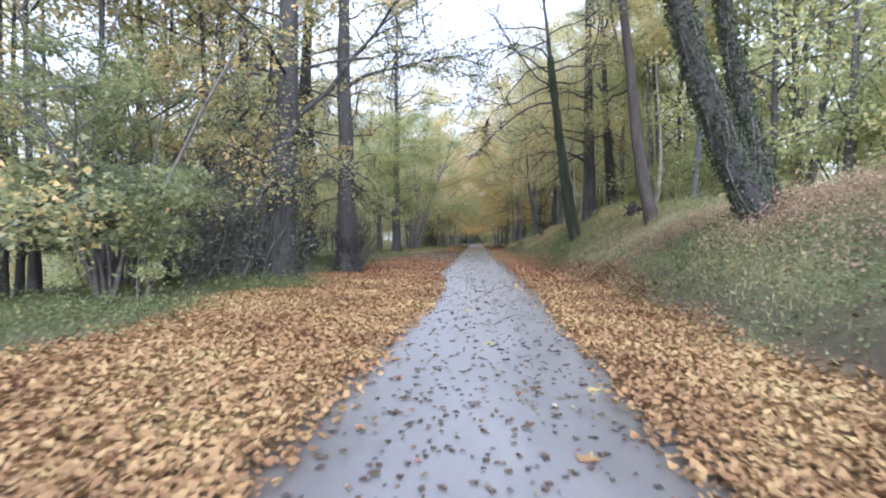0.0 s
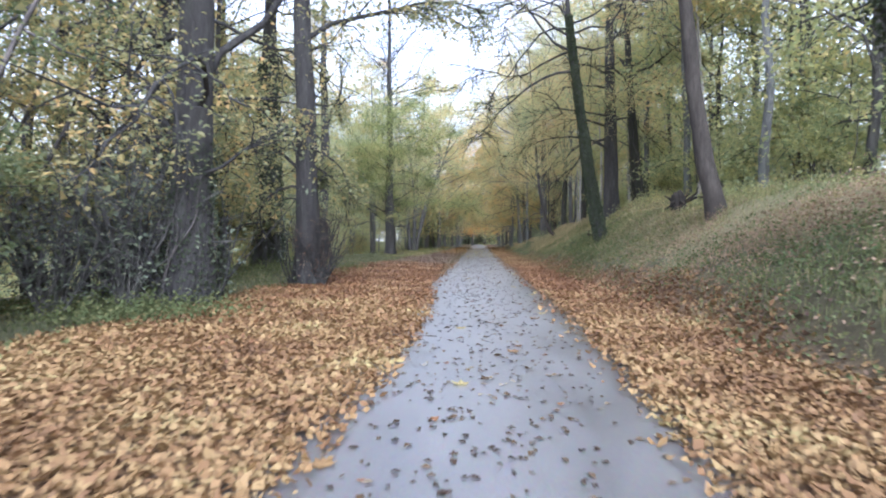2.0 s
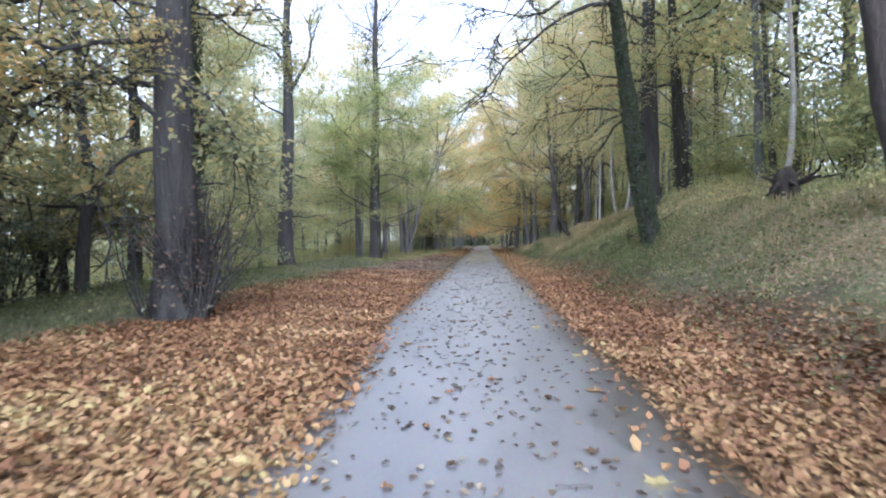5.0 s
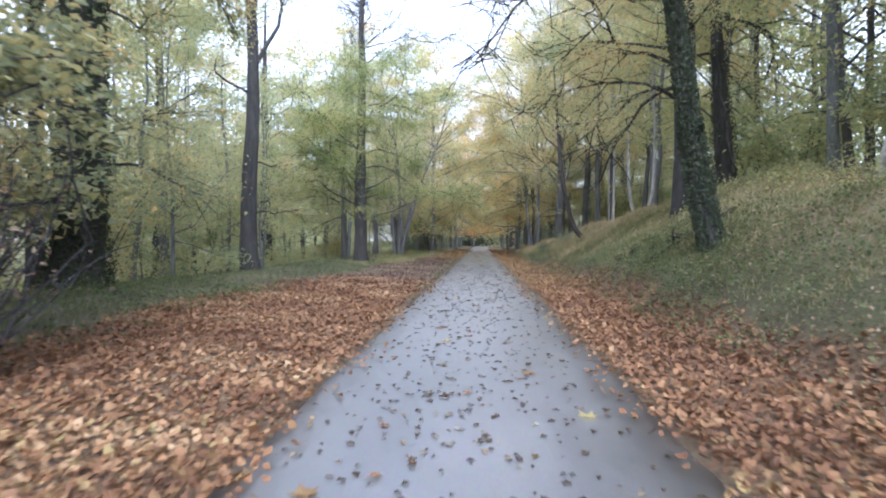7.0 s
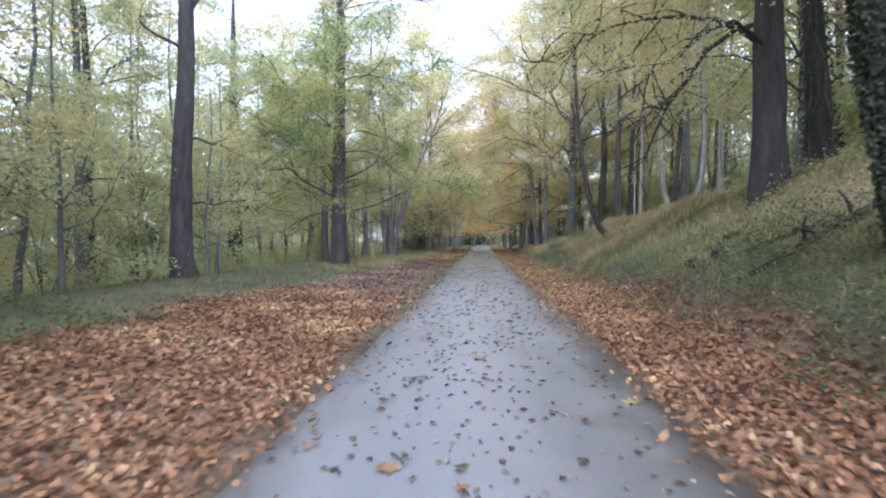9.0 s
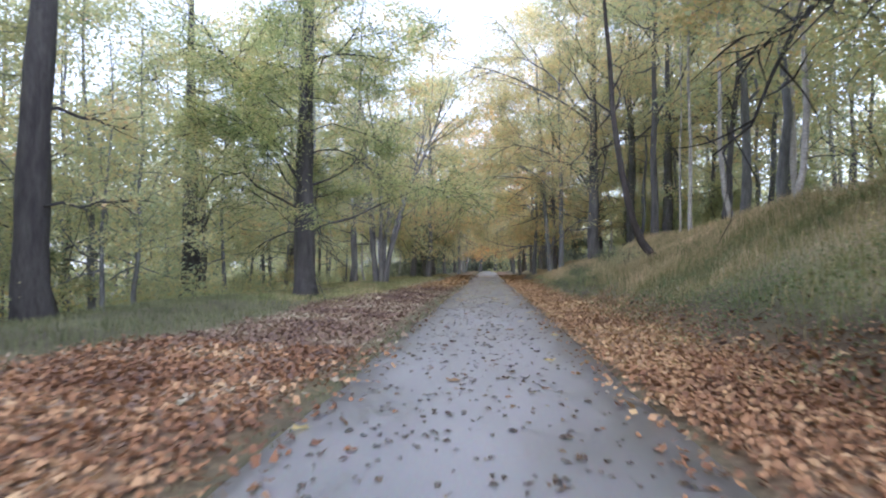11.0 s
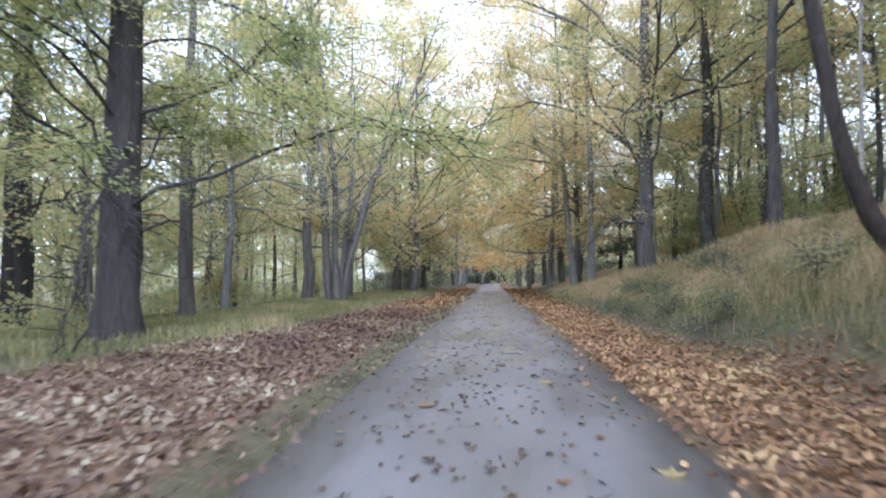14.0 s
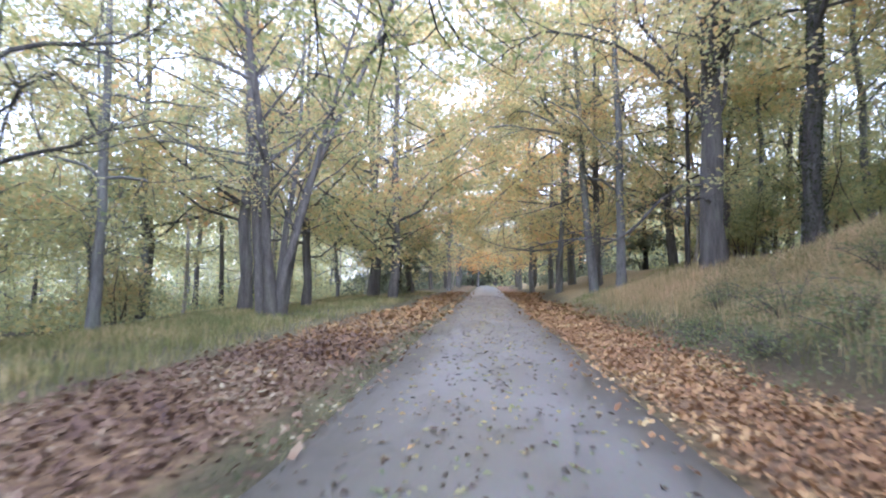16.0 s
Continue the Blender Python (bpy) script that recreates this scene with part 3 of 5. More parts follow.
def tree(x, y, seed, height, radius, bark, leaf, label, leaves=9000, size=0.11, spread=0.22, ivy=0, ivy_to=7.0, z=None, shoots=0, name="tree", near=False, full=False, bare=None, layer=0.4, flat=0.65, clear=0.65, **shape):
    """A tree with its own trunk, limbs, leaves, and ivy where it has some."""
    rng = np.random.default_rng(seed)
    top = thing(name, x, y, label, "tree", z=z)
    trunk, arms, twigs, owner, pts, rad = grow(rng, height, radius, tips=near, **shape)
    part("trunk", trunk.mesh("trunk"), bark, top)
    held = [[t for t, o in zip(twigs, owner) if o == k] for k in range(len(arms))]
    weight = np.array([sum(np.linalg.norm(t[-1] - t[0]) + 0.1 for t in h) for h in held])
    if bare:
        weight = weight * [1 - 0.93 * float(smooth(*bare, np.mean([t[:, 2].mean() for t in h]))) for h in held]
    share = (leaves * (1.7 if near else 2.3) * weight / weight.sum()).astype(int)
    for arm, h, count in zip(arms, held, share):
        limb = part("limb", arm.mesh("limb"), bark, top)
        if count > 8:
            places = leaf_places(rng, h, count, spread, layer)
            if bare:
                places = places[rng.uniform(0, 1, count) > 0.93 * smooth(*bare, places[:, 2])]
            axis = np.stack([np.interp(places[:, 2], pts[:, 2], pts[:, i]) for i in (0, 1)], -1)
            places = places[(np.hypot(*(places[:, :2] - axis).T) > radius + 0.75 * rng.uniform(0.3, 1, len(places))) | (places[:, 2] > clear * height)]
            places = places[places[:, 2] > 0.11 * height]
            if len(places):
                part("foliage", leaf_mesh("foliage", rng, places, size * 0.74, flat, simple=not near, wide=0.55 if near else 0.8, full=full), leaf, limb)
    if ivy:
        ivy = int(1.9 * ivy)
        zz = rng.uniform(0, 1, ivy) ** 1.2 * ivy_to
        c = np.stack([np.interp(zz, pts[:, 2], pts[:, i]) for i in range(3)], -1)
        rr = np.interp(zz, pts[:, 2], rad)
        a = rng.uniform(0, 2 * math.pi, ivy)
        lump = 1.05 + 0.28 * np.sin(3 * a + 1.7 * zz) * np.sin(1.1 * zz + a) + rng.normal(0, 0.14, ivy)
        c += np.stack([np.cos(a), np.sin(a), 0 * a], -1) * (rr * lump + 0.035)[:, None]
        part("ivy", leaf_mesh("ivy", rng, c, 0.06, 0.15, 0.9), leaf_ivy, top, "dark green ivy leaves")
        vines = Wood()
        for _ in range(9):
            a0, tw = rng.uniform(0, 6.28), rng.uniform(-0.25, 0.25)
            vz = np.linspace(0, ivy_to * rng.uniform(0.5, 1), 14)
            vc = np.stack([np.interp(vz, pts[:, 2], pts[:, i]) for i in range(3)], -1)
            va = a0 + 2 * tw * vz + 0.45 * np.sin(1.3 * vz + a0) + 0.25 * np.sin(3.7 * vz + 2 * a0)
            vr = np.interp(vz, pts[:, 2], rad) * (1 + 0.3 * np.exp(-vz / 0.5)) + 0.02
            vines.tube(vc + np.stack([np.cos(va), np.sin(va), 0 * va], -1) * vr[:, None], np.linspace(1, 0.4, 14) * rng.uniform(0.012, 0.034), 5)
        part("ivy_stem", vines.mesh("ivy_stem"), bark_twig, top, "twisting brown ivy stems")
    if shoots:
        lines = []
        for _ in range(shoots):
            a = rng.uniform(0, 6.28)
            p = np.array([math.cos(a), math.sin(a), 0]) * radius * 1.2
            line = wander(rng, p, (math.cos(a) * 0.5, math.sin(a) * 0.5, 1), rng.uniform(0.9, 2.8), 5, 0.15, 0.05)
            sh = Wood()
            sh.tube(line, np.linspace(0.018, 0.005, 6), 4)
            part("shoot", sh.mesh("shoot"), bark_dark, top, "thin shoot at the foot of the trunk")
            lines.append(line)
        part("shoot_foliage", leaf_mesh("shoot_foliage", rng, leaf_places(rng, lines, shoots * 12, 0.12), 0.1), leaf_dark, top)
    return top


def shrub(name, x, y, seed, height, width, leaf, label, leaves=3000, size=0.11, stems=9, spread=0.16, group="", simple=False, bark=None):
    rng = np.random.default_rng(seed)
    top = thing(name, x, y, label, "shrub", group)
    twigs = []
    for k in range(stems):
        wood = Wood()
        a = k * 2.4 + rng.uniform(-0.4, 0.4)
        out = rng.uniform(0.1, 0.9) * width / height
        line = wander(rng, (0.12 * math.cos(a), 0.12 * math.sin(a), -0.1), (out * math.cos(a), out * math.sin(a), 1), height * rng.uniform(0.6, 1.05), 7, 0.14, -0.02)
        r = 0.008 + 0.006 * height * rng.uniform(0.6, 1.3)
        wood.tube(line, r * np.linspace(1, 0.2, 8), 5)
        sides = []
        for _ in range(3 if simple else 6):
            kk = rng.integers(2, 7)
            sub = wander(rng, line[kk], unit(rng.normal(0, 1, 3) * np.array([1, 1, 0.35]) + [0, 0, 0.2]), width * rng.uniform(0.3, 0.7), 4, 0.2, -0.05)
            side = wood if simple or stems > 14 else Wood()
            side.tube(sub, r * 0.4 * np.linspace(1, 0.3, 5), 3)
            sides += [side] if side is not wood else []
            twigs.append(sub)
        stem = part("stem", wood.mesh("stem"), bark or bark_twig, top)
        for side in sides:
            part("twig", side.mesh("twig"), bark or bark_twig, stem)
    part("foliage", leaf_mesh("foliage", rng, leaf_places(rng, twigs, leaves, spread), size, simple=simple), leaf, top)
    return top


# ---- trees along the west side ----
tree(-5.5, 17.5, 11, 17, 0.43, bark_dark, leaf_olive_shaded, "thick dark forked tree trunk with ivied foot and yellowing leaves", leaves=4500, size=0.12, full=True,
     near=True, lean=(0.015, 0), low=0.22, reach=0.27, rise=0.35, droop=0.07, limbs=13, shoots=26, ivy=1500, ivy_to=3.0,
     limb_list=[(0.3, 0.3, 7.5, 1.9), (0.24, -1.2, 3.5, 0.1), (0.2, -0.6, 3.0, 0.2)])
tree(-4.85, 23.3, 12, 20, 0.36, bark_dark, leaf_olive_shaded, "tall grey-brown roadside tree with hanging yellow sprays", leaves=11500, size=0.155, full=True,
     near=True, lean=(-0.005, 0), low=0.38, reach=0.25, rise=0.45, droop=0.06, limbs=13, shoots=12,
     limb_list=[(0.42, 0.1, 6.5, 0.95), (0.22, -2.6, 4.2, 0.25), (0.26, -2.9, 4.0, 0.2), (0.3, -2.3, 4.0, 0.1), (0.2, 3.1, 3.0, 0.1), (0.27, -0.95, 2.4, -0.1), (0.2, 1.3, 1.9, -0.3), (0.24, 0.9, 2.2, -0.25), (0.22, 1.8, 2.0, -0.2)])
tree(-8.35, 22.4, 21, 17, 0.26, bark_dark, leaf_olive_shaded, "dark upright trunk half hidden by shrubs", leaves=5000, size=0.12, near=True,
     low=0.3, reach=0.26, rise=0.4, limbs=12, limb_list=[(0.24, 0.2, 3.5, 0.1), (0.2, -0.5, 3.2, 0.0), (0.28, 0.6, 3.8, 0.0)])
tree(-8.75, 31.5, 13, 18, 0.52, bark_dark, leaf_olive_shaded, "stout dark tree wrapped in ivy with yellow-green leaves", leaves=11000, size=0.13,
     low=0.15, reach=0.25, rise=0.25, droop=0.06, limbs=16, ivy=10000, ivy_to=8.5)
tree(-10.9, 27.0, 33, 15, 0.2, bark_dark, leaf_olive_shaded, "dim upright trunk in the shade of the shrubs", leaves=5000, size=0.13, low=0.18, reach=0.28, rise=0.4, limbs=14)
tree(-11.6, 34.0, 34, 17, 0.24, bark_dark, leaf_olive_shaded, "dark woodland trunk behind the verge trees", leaves=4200, size=0.15, low=0.2, reach=0.27, rise=0.4, limbs=14)
tree(-9.3, 43.5, 14, 21, 0.37, bark_dark, leaf_yellow, "tall straight grey tree that forks high up", leaves=7000, size=0.13,
     low=0.45, reach=0.22, rise=0.6, droop=0.02, limbs=12, limb_list=[(0.47, 0.5, 8.0, 2.4), (0.42, 2.7, 4.5, 0.9), (0.17, 0.2, 2.6, 0.35), (0.28, 0.1, 3.0, 0.5)])
boughs = []
for k in range(38):
    az = 2.4 * k + 0.5 * math.sin(3.1 * k)
    boughs.append((0.165 + 0.0125 * k, az, (6.3 - 0.05 * k + 1.1 * math.sin(1.7 * k + 1)) * (0.7 if math.sin(az) > 0.3 else 1), 0.42 - 0.22 * math.cos(1.3 * k) + 0.006 * k))
tree(-6.85, 54.7, 15, 22, 0.4, bark_dark, leaf_beech, "spreading beech with dark trunk, layered yellow-green sprays and a bare top", leaves=66000, size=0.125, spread=0.3, near=True, thin=0.55, bare=(10.0, 14.5), layer=0.22, flat=0.75, clear=0.25, twiggy=5,
     low=0.5, reach=0.27, rise=0.8, droop=0.045, limbs=34, name="beech_tree", limb_list=boughs)
tree(-15.4, 62.8, 16, 19, 0.5, bark_dark, leaf_lime, "thick reddish-brown tree trunk with spreading leafy limbs", leaves=11000, size=0.14,
     low=0.2, reach=0.3, rise=0.35, droop=0.04, limbs=16, limb_list=[(0.3, -0.8, 6.0, 0.6)])
tree(-9.65, 62.9, 17, 16, 0.25, bark_hazed, leaf_lime, "slender leaning tree with crooked dark branches", leaves=4200, size=0.11, near=True,
     lean=(0.02, -0.02), low=0.24, reach=0.27, rise=0.6, droop=0.03, limbs=13, limb_list=[(0.42, 0.4, 5.0, 1.5), (0.36, -0.6, 3.0, 0.3), (0.3, 1.9, 3.0, 0.4), (0.27, 3.4, 3.5, 0.1)])
tree(-10.3, 67.5, 18, 15, 0.17, bark_grey, leaf_yellow, "thin grey tree with bare lower branches", leaves=4200, size=0.15, low=0.3, reach=0.28, limbs=12)
tree(-16.0, 49.0, 19, 15, 0.33, bark_dark, leaf_lime, "dark crooked tree with a broken stub", leaves=8000, size=0.15,
     lean=(-0.02, 0), crook=0.12, low=0.2, reach=0.3, limbs=14, limb_list=[(0.17, 3.3, 1.2, 0.4)])
tree(-14.0, 45.5, 20, 15, 0.24, bark_grey, leaf_lime, "slim grey tree among understorey leaves", leaves=8000, size=0.15, low=0.3, reach=0.28, limbs=13)


def fan_tree(x, y, seed, label, stems, height, r):
    """Several stems that rise from one foot and fan out."""
    rng = np.random.default_rng(seed)
    top = thing("multi_stemmed_tree", x, y, label, "tree")
    twigs = []
    for k in range(stems):
        a = k * 2.4 + 0.3
        lean_out = 0.12 + 0.06 * (k % 4)
        stem = Wood()
        line = wander(rng, (0.25 * math.cos(a), 0.25 * math.sin(a), -0.2), (lean_out * math.cos(a), lean_out * math.sin(a), 1), height * rng.uniform(0.7, 1.05), 11, 0.06, 0.02)
        rk = r * rng.uniform(0.6, 1.1)
        stem.tube(line, rk * np.linspace(1, 0.15, 12) * (1 + 0.5 * np.exp(-np.arange(12) * 1.5)), 8)
        for _ in range(11):
            kk = rng.integers(3, 11)
            b = rng.uniform(0, 6.28)
            sub = wander(rng, line[kk], (math.cos(b), math.sin(b), 0.75), height * rng.uniform(0.12, 0.3), 6, 0.13, 0.0)
            stem.tube(sub, rk * 0.3 * np.linspace(1, 0.2, 7), 4)
            twigs.append(sub[2:])
            for _ in range(3):
                kt = rng.integers(1, 6)
                tw = wander(rng, sub[kt], unit(sub[kt + 1] - sub[kt] + rng.normal(0, 0.5, 3)), rng.uniform(0.6, 1.5), 3, 0.2, 0)
                stem.tube(tw, np.linspace(0.012, 0.004, 4), 3)
                twigs.append(tw)
        part("stem", stem.mesh("stem"), bark_hazed, top)
    for z0, up in ((4.6, 0.22), (5.0, 0.1)):
        low_limb = Wood()
        line = wander(rng, (0.3, -0.2, z0), (-1, -0.15, up), 5.2, 8, 0.07, 0.0)
        low_limb.tube(line, np.linspace(0.06, 0.012, 9), 6)
        for kk in (2, 3, 4, 5, 6, 7):
            low_limb.tube(wander(rng, line[kk], (-1, rng.normal(), rng.uniform(-0.3, 0.6)), 1.5, 4, 0.2, 0), np.linspace(0.02, 0.005, 5), 4)
        part("limb", low_limb.mesh("limb"), bark_grey, top, "bare sagging grey limb")
    part("crown", leaf_mesh("crown", rng, leaf_places(rng, twigs, 7000, 0.3), 0.12), leaf_yellow, top)
    return top


fan_tree(-6.75, 70.9, 31, "many-stemmed pale grey tree, half bare, with fanning branches", 6, 15, 0.2)
tree(-9.5, 76.0, 32, 16, 0.2, bark_grey, leaf_yellow, "grey tree trunk beside a fanning tree", leaves=4200, size=0.15, low=0.4, reach=0.25, limbs=11)

# ---- trees on the east bank ----
tree(5.75, 13.2, 41, 13, 0.31, bark_dark, leaf_dark, "massive leaning ivy-clad trunk on the bank", leaves=5000, size=0.11,
     lean=(-0.28, 0.02), low=0.5, reach=0.25, limbs=9, ivy=5000, ivy_to=8.5, crook=0.03)
tree(6.3, 14.1, 42, 13, 0.2, bark_dark, leaf_dark, "second leaning ivied stem close beside the first", leaves=5000, size=0.11,
     lean=(-0.17, 0.05), low=0.45, reach=0.25, limbs=9, ivy=4500, ivy_to=8.0, crook=0.03)
tree(6.15, 22.7, 43, 17, 0.245, bark_brown, leaf_yellow, "brown-grey trunk leaning toward the lane", leaves=8000, size=0.11, near=True,
     lean=(-0.1, 0), low=0.45, reach=0.26, rise=0.4, limbs=12)
tree(4.85, 31.4, 44, 16, 0.2, bark_dark, leaf_yellow, "slim leaning trunk sheathed in dark ivy with bare boughs above", leaves=6000, size=0.09, near=True,
     lean=(-0.13, 0.02), low=0.38, reach=0.32, rise=0.3, droop=0.03, limbs=20, twiggy=5, ivy=9000, ivy_to=9.0, crook=0.03,
     limb_list=[(0.5, 3.2, 5.0, 0.5), (0.55, 2.9, 5.5, 0.45), (0.6, 3.5, 4.5, 0.4)])
tree(7.0, 40.0, 45, 19, 0.43, bark_dark, leaf_yellow, "stout bank-top tree with roots and long low boughs", leaves=36000, size=0.115, spread=0.34, near=True,
     low=0.3, reach=0.34, rise=0.3, droop=0.03, limbs=18,
     limb_list=[(0.26, 3.0, 5.5, 0.35), (0.26, 3.8, 5.0, 0.25), (0.3, 2.7, 5.5, 0.3), (0.33, 3.3, 6.0, 0.3)])
tree(8.7, 40.6, 46, 17, 0.3, bark_dark, leaf_lime, "dark leaning trunk with ivy high on the bank", leaves=7000, size=0.13, lean=(-0.06, 0), low=0.3, limbs=13, ivy=1500, ivy_to=5)
tree(5.78, 52.2, 47, 15, 0.125, bark_brown, leaf_yellow, "thin dark trunk leaning out over the bank foot", leaves=6000, size=0.12,
     lean=(-0.15, 0.0), bow=0.5, crook=0.03, low=0.35, reach=0.3, limbs=12, limb_list=[(0.4, 3.1, 5.0, 0.5)])
tree(7.9, 56.0, 48, 15, 0.085, bark_pale, leaf_yellow, "pale slender birch trunk forking high up", leaves=5000, size=0.12, low=0.45, rise=0.9, limbs=11, name="birch_tree")
tree(7.85, 57.2, 49, 14, 0.045, bark_pale, leaf_yellow, "very thin pale birch on the bank", leaves=2500, size=0.12, low=0.5, rise=0.9, limbs=8, name="birch_tree")
tree(10.3, 57.0, 50, 18, 0.2, bark_grey, leaf_lime, "grey twin-forked trunk on the bank top", leaves=8000, size=0.14, low=0.35, rise=0.7, limbs=12, limb_list=[(0.35, 1.0, 7, 2.5)])
tree(11.6, 55.5, 51, 16, 0.14, bark_pale, leaf_yellow, "pale birch among darker trunks", leaves=4000, size=0.13, low=0.45, rise=0.8, limbs=10, name="birch_tree")
tree(8.0, 61.5, 52, 17, 0.19, bark_hazed, leaf_lime, "dark upright trunk with leafy shoots", leaves=9000, size=0.14, low=0.25, limbs=15)
tree(6.5, 70.3, 53, 20, 0.37, bark_hazed, leaf_yellow, "stout tree dividing into many upright limbs with yellowing leaves", leaves=26000, size=0.16, spread=0.38,
     low=0.27, reach=0.4, rise=0.7, droop=0.02, limbs=24, thin=0.8,
     limb_list=[(0.3, 0.5, 8, 1.8), (0.32, 2.5, 8, 1.6), (0.34, 4.0, 8, 2.0), (0.28, 3.0, 7, 0.9), (0.2, 3.3, 6, 0.3), (0.17, 3.6, 5, 0.2)])
tree(8.3, 68.0, 54, 18, 0.23, bark_hazed, leaf_lime, "ivied trunk rising from the grassy bank", leaves=7000, size=0.14, low=0.35, limbs=12, ivy=2200, ivy_to=8)
tree(9.8, 66.0, 55, 18, 0.26, bark_hazed, leaf_lime, "broad dark trunk at the wood's edge", leaves=8000, size=0.15, low=0.3, limbs=12, ivy=1200, ivy_to=6)
tree(5.4, 77.5, 56, 20, 0.2, bark_grey, leaf_gold, "slim grey trunk with golden crown over the lane", leaves=18000, size=0.18, spread=0.4, low=0.3, reach=0.38, rise=0.42, limbs=20)
tree(5.1, 82.0, 57, 20, 0.22, bark_grey, leaf_yellow, "grey trunk tilted toward the lane with golden crown", leaves=18000, size=0.18, spread=0.4, lean=(-0.06, 0), low=0.3, reach=0.4, rise=0.42, limbs=20)
tree(5.6, 83.5, 58, 16, 0.2, bark_hazed, leaf_yellow, "dark trunk close to its tilted neighbour", leaves=9000, size=0.15, spread=0.32, low=0.25, reach=0.35, limbs=16)
tree(7.6, 76.0, 59, 12, 0.11, bark_dark, leaf_lime, "thin dark understorey tree", leaves=4200, size=0.15, low=0.25, limbs=12)

# ---- further trees of the avenue, and the woods on both sides ----
rng = np.random.default_rng(5)


def woodland_tree(seed, height, radius, bark, leaf, leaves, size, low, reach, rise, limbs, name, label):
    r = np.random.default_rng(seed)
    top = tagged(new(name), label, "tree")
    trunk, _, twigs, _, _, _ = grow(r, height, radius, low=low, reach=reach, rise=rise, limbs=limbs, sides=6, fine=False, crook=0.06)
    part("trunk", trunk.mesh("trunk"), bark, top)
    places = leaf_places(r, twigs, leaves, 0.5)
    places = places[(np.hypot(places[:, 0], places[:, 1]) > 0.7) | (places[:, 2] > 0.6 * height)]
    part("crown", leaf_mesh("crown", r, places, size, wide=0.8, simple=True), leaf, top)
    return top


def plant(model, places, group):
    """Sets the model at the first place and copies of it at the others."""
    for k, (x, y, turn, s) in enumerate(places):
        m = pose(x, y, float(ground_z(x, y)) - 0.05, rng.uniform(-2, 2), rng.uniform(-2, 2), turn)
        ob = model if k == 0 else copy_thing(model, m)
        ob.matrix_world = m @ Matrix.Diagonal((s, s, s, 1))
        tagged(ob, group=group)


gold_tree = woodland_tree(71, 17, 0.2, bark_grey, leaf_gold, 11500, 0.215, 0.19, 0.42, 0.3, 26, "avenue_tree", "golden avenue tree arching over the lane")
orange_tree = woodland_tree(69, 18, 0.2, bark_grey, leaf_orange, 11500, 0.2, 0.17, 0.42, 0.3, 26, "avenue_tree", "orange-leaved avenue tree leaning over the lane")
yellow_tree = woodland_tree(72, 17, 0.22, bark_hazed, leaf_yellow, 10500, 0.215, 0.15, 0.38, 0.35, 24, "avenue_tree", "yellow-green avenue tree beside the lane")
plant(gold_tree, [(4.4, 90, 10, 1.0), (4.6, 97, 130, 0.95), (3.8, 124, 190, 1.1), (-4.4, 150, 20, 1.1), (5.6, 94, 200, 1.25)], "avenue trees")
plant(orange_tree, [(-3.7, 114, 95, 1.15), (3.9, 105, 250, 1.05), (-4.0, 138, 15, 1.2)], "avenue trees")
plant(yellow_tree, [(-8.2, 80, 40, 0.95), (-6.8, 88, 160, 0.95), (-6.2, 95, 280, 0.9), (-7.5, 104, 30, 1.0), (-6.2, 122, 200, 1.0), (-5.2, 134, 320, 1.05), (6.8, 93, 75, 1.0), (4.6, 114, 60, 1.0), (4.2, 136, 300, 1.1), (1.5, 168, 80, 1.15), (6.5, 109, 215, 1.0), (6, 130, 350, 1.05), (-1.5, 160, 140, 1.1), (-15, 78, 140, 1.15), (-18, 70, 220, 1.1), (9.5, 84, 260, 1.05), (-9.5, 76, 15, 1.2), (-7.2, 91.5, 110, 1.25), (-5.8, 100, 240, 1.25), (-5.2, 86, 75, 1.2)], "avenue trees")
slim_lime = woodland_tree(73, 13, 0.12, bark_grey, leaf_lime, 6500, 0.155, 0.15, 0.32, 0.5, 18, "woodland_tree", "slim grey woodland tree with yellow-green leaves")
slim_yellow = woodland_tree(74, 14, 0.14, bark_hazed, leaf_yellow, 5200, 0.185, 0.18, 0.3, 0.5, 18, "woodland_tree", "slim dark woodland tree with yellow leaves")
slim_olive = woodland_tree(79, 13, 0.13, bark_dark, leaf_olive_shaded, 5200, 0.17, 0.12, 0.32, 0.45, 20, "woodland_tree", "slim shaded woodland tree with olive leaves")
bank_tree = woodland_tree(70, 14, 0.15, bark_hazed, leaf_wood, 6000, 0.165, 0.12, 0.3, 0.5, 22, "woodland_tree", "grey woodland tree with bright yellow-green leaves")
pole_dark = woodland_tree(75, 18, 0.17, bark_hazed, leaf_lime, 5200, 0.185, 0.35, 0.24, 0.5, 15, "woodland_tree", "tall straight dark pole of a tree with a high crown")
pole_grey = woodland_tree(76, 17, 0.15, bark_grey, leaf_yellow, 5200, 0.185, 0.35, 0.24, 0.5, 15, "woodland_tree", "tall straight grey pole of a tree with a high crown")
birch = woodland_tree(77, 14, 0.09, bark_pale, leaf_yellow, 3600, 0.2, 0.4, 0.2, 0.7, 12, "birch_tree", "thin pale birch standing in the wood")
dark_ever = woodland_tree(78, 9, 0.2, bark_dark, leaf_dark, 4500, 0.31, 0.06, 0.3, 0.2, 24, "evergreen_tree", "dark evergreen reaching down to the ground")


def scatter(n, x0, x1, y0, y1, gap, keep):
    """Random places with a least distance between them, keeping clear of what stands already."""
    out = []
    for _ in range(n * 40):
        x, y = rng.uniform(x0, x1), rng.uniform(y0, y1)
        if all((x - a) ** 2 + (y - b) ** 2 > gap * gap for a, b in keep):
            keep.append((x, y))
            out.append((x, y, rng.uniform(0, 360), rng.uniform(0.85, 1.2)))
            if len(out) == n:
                break
    return out


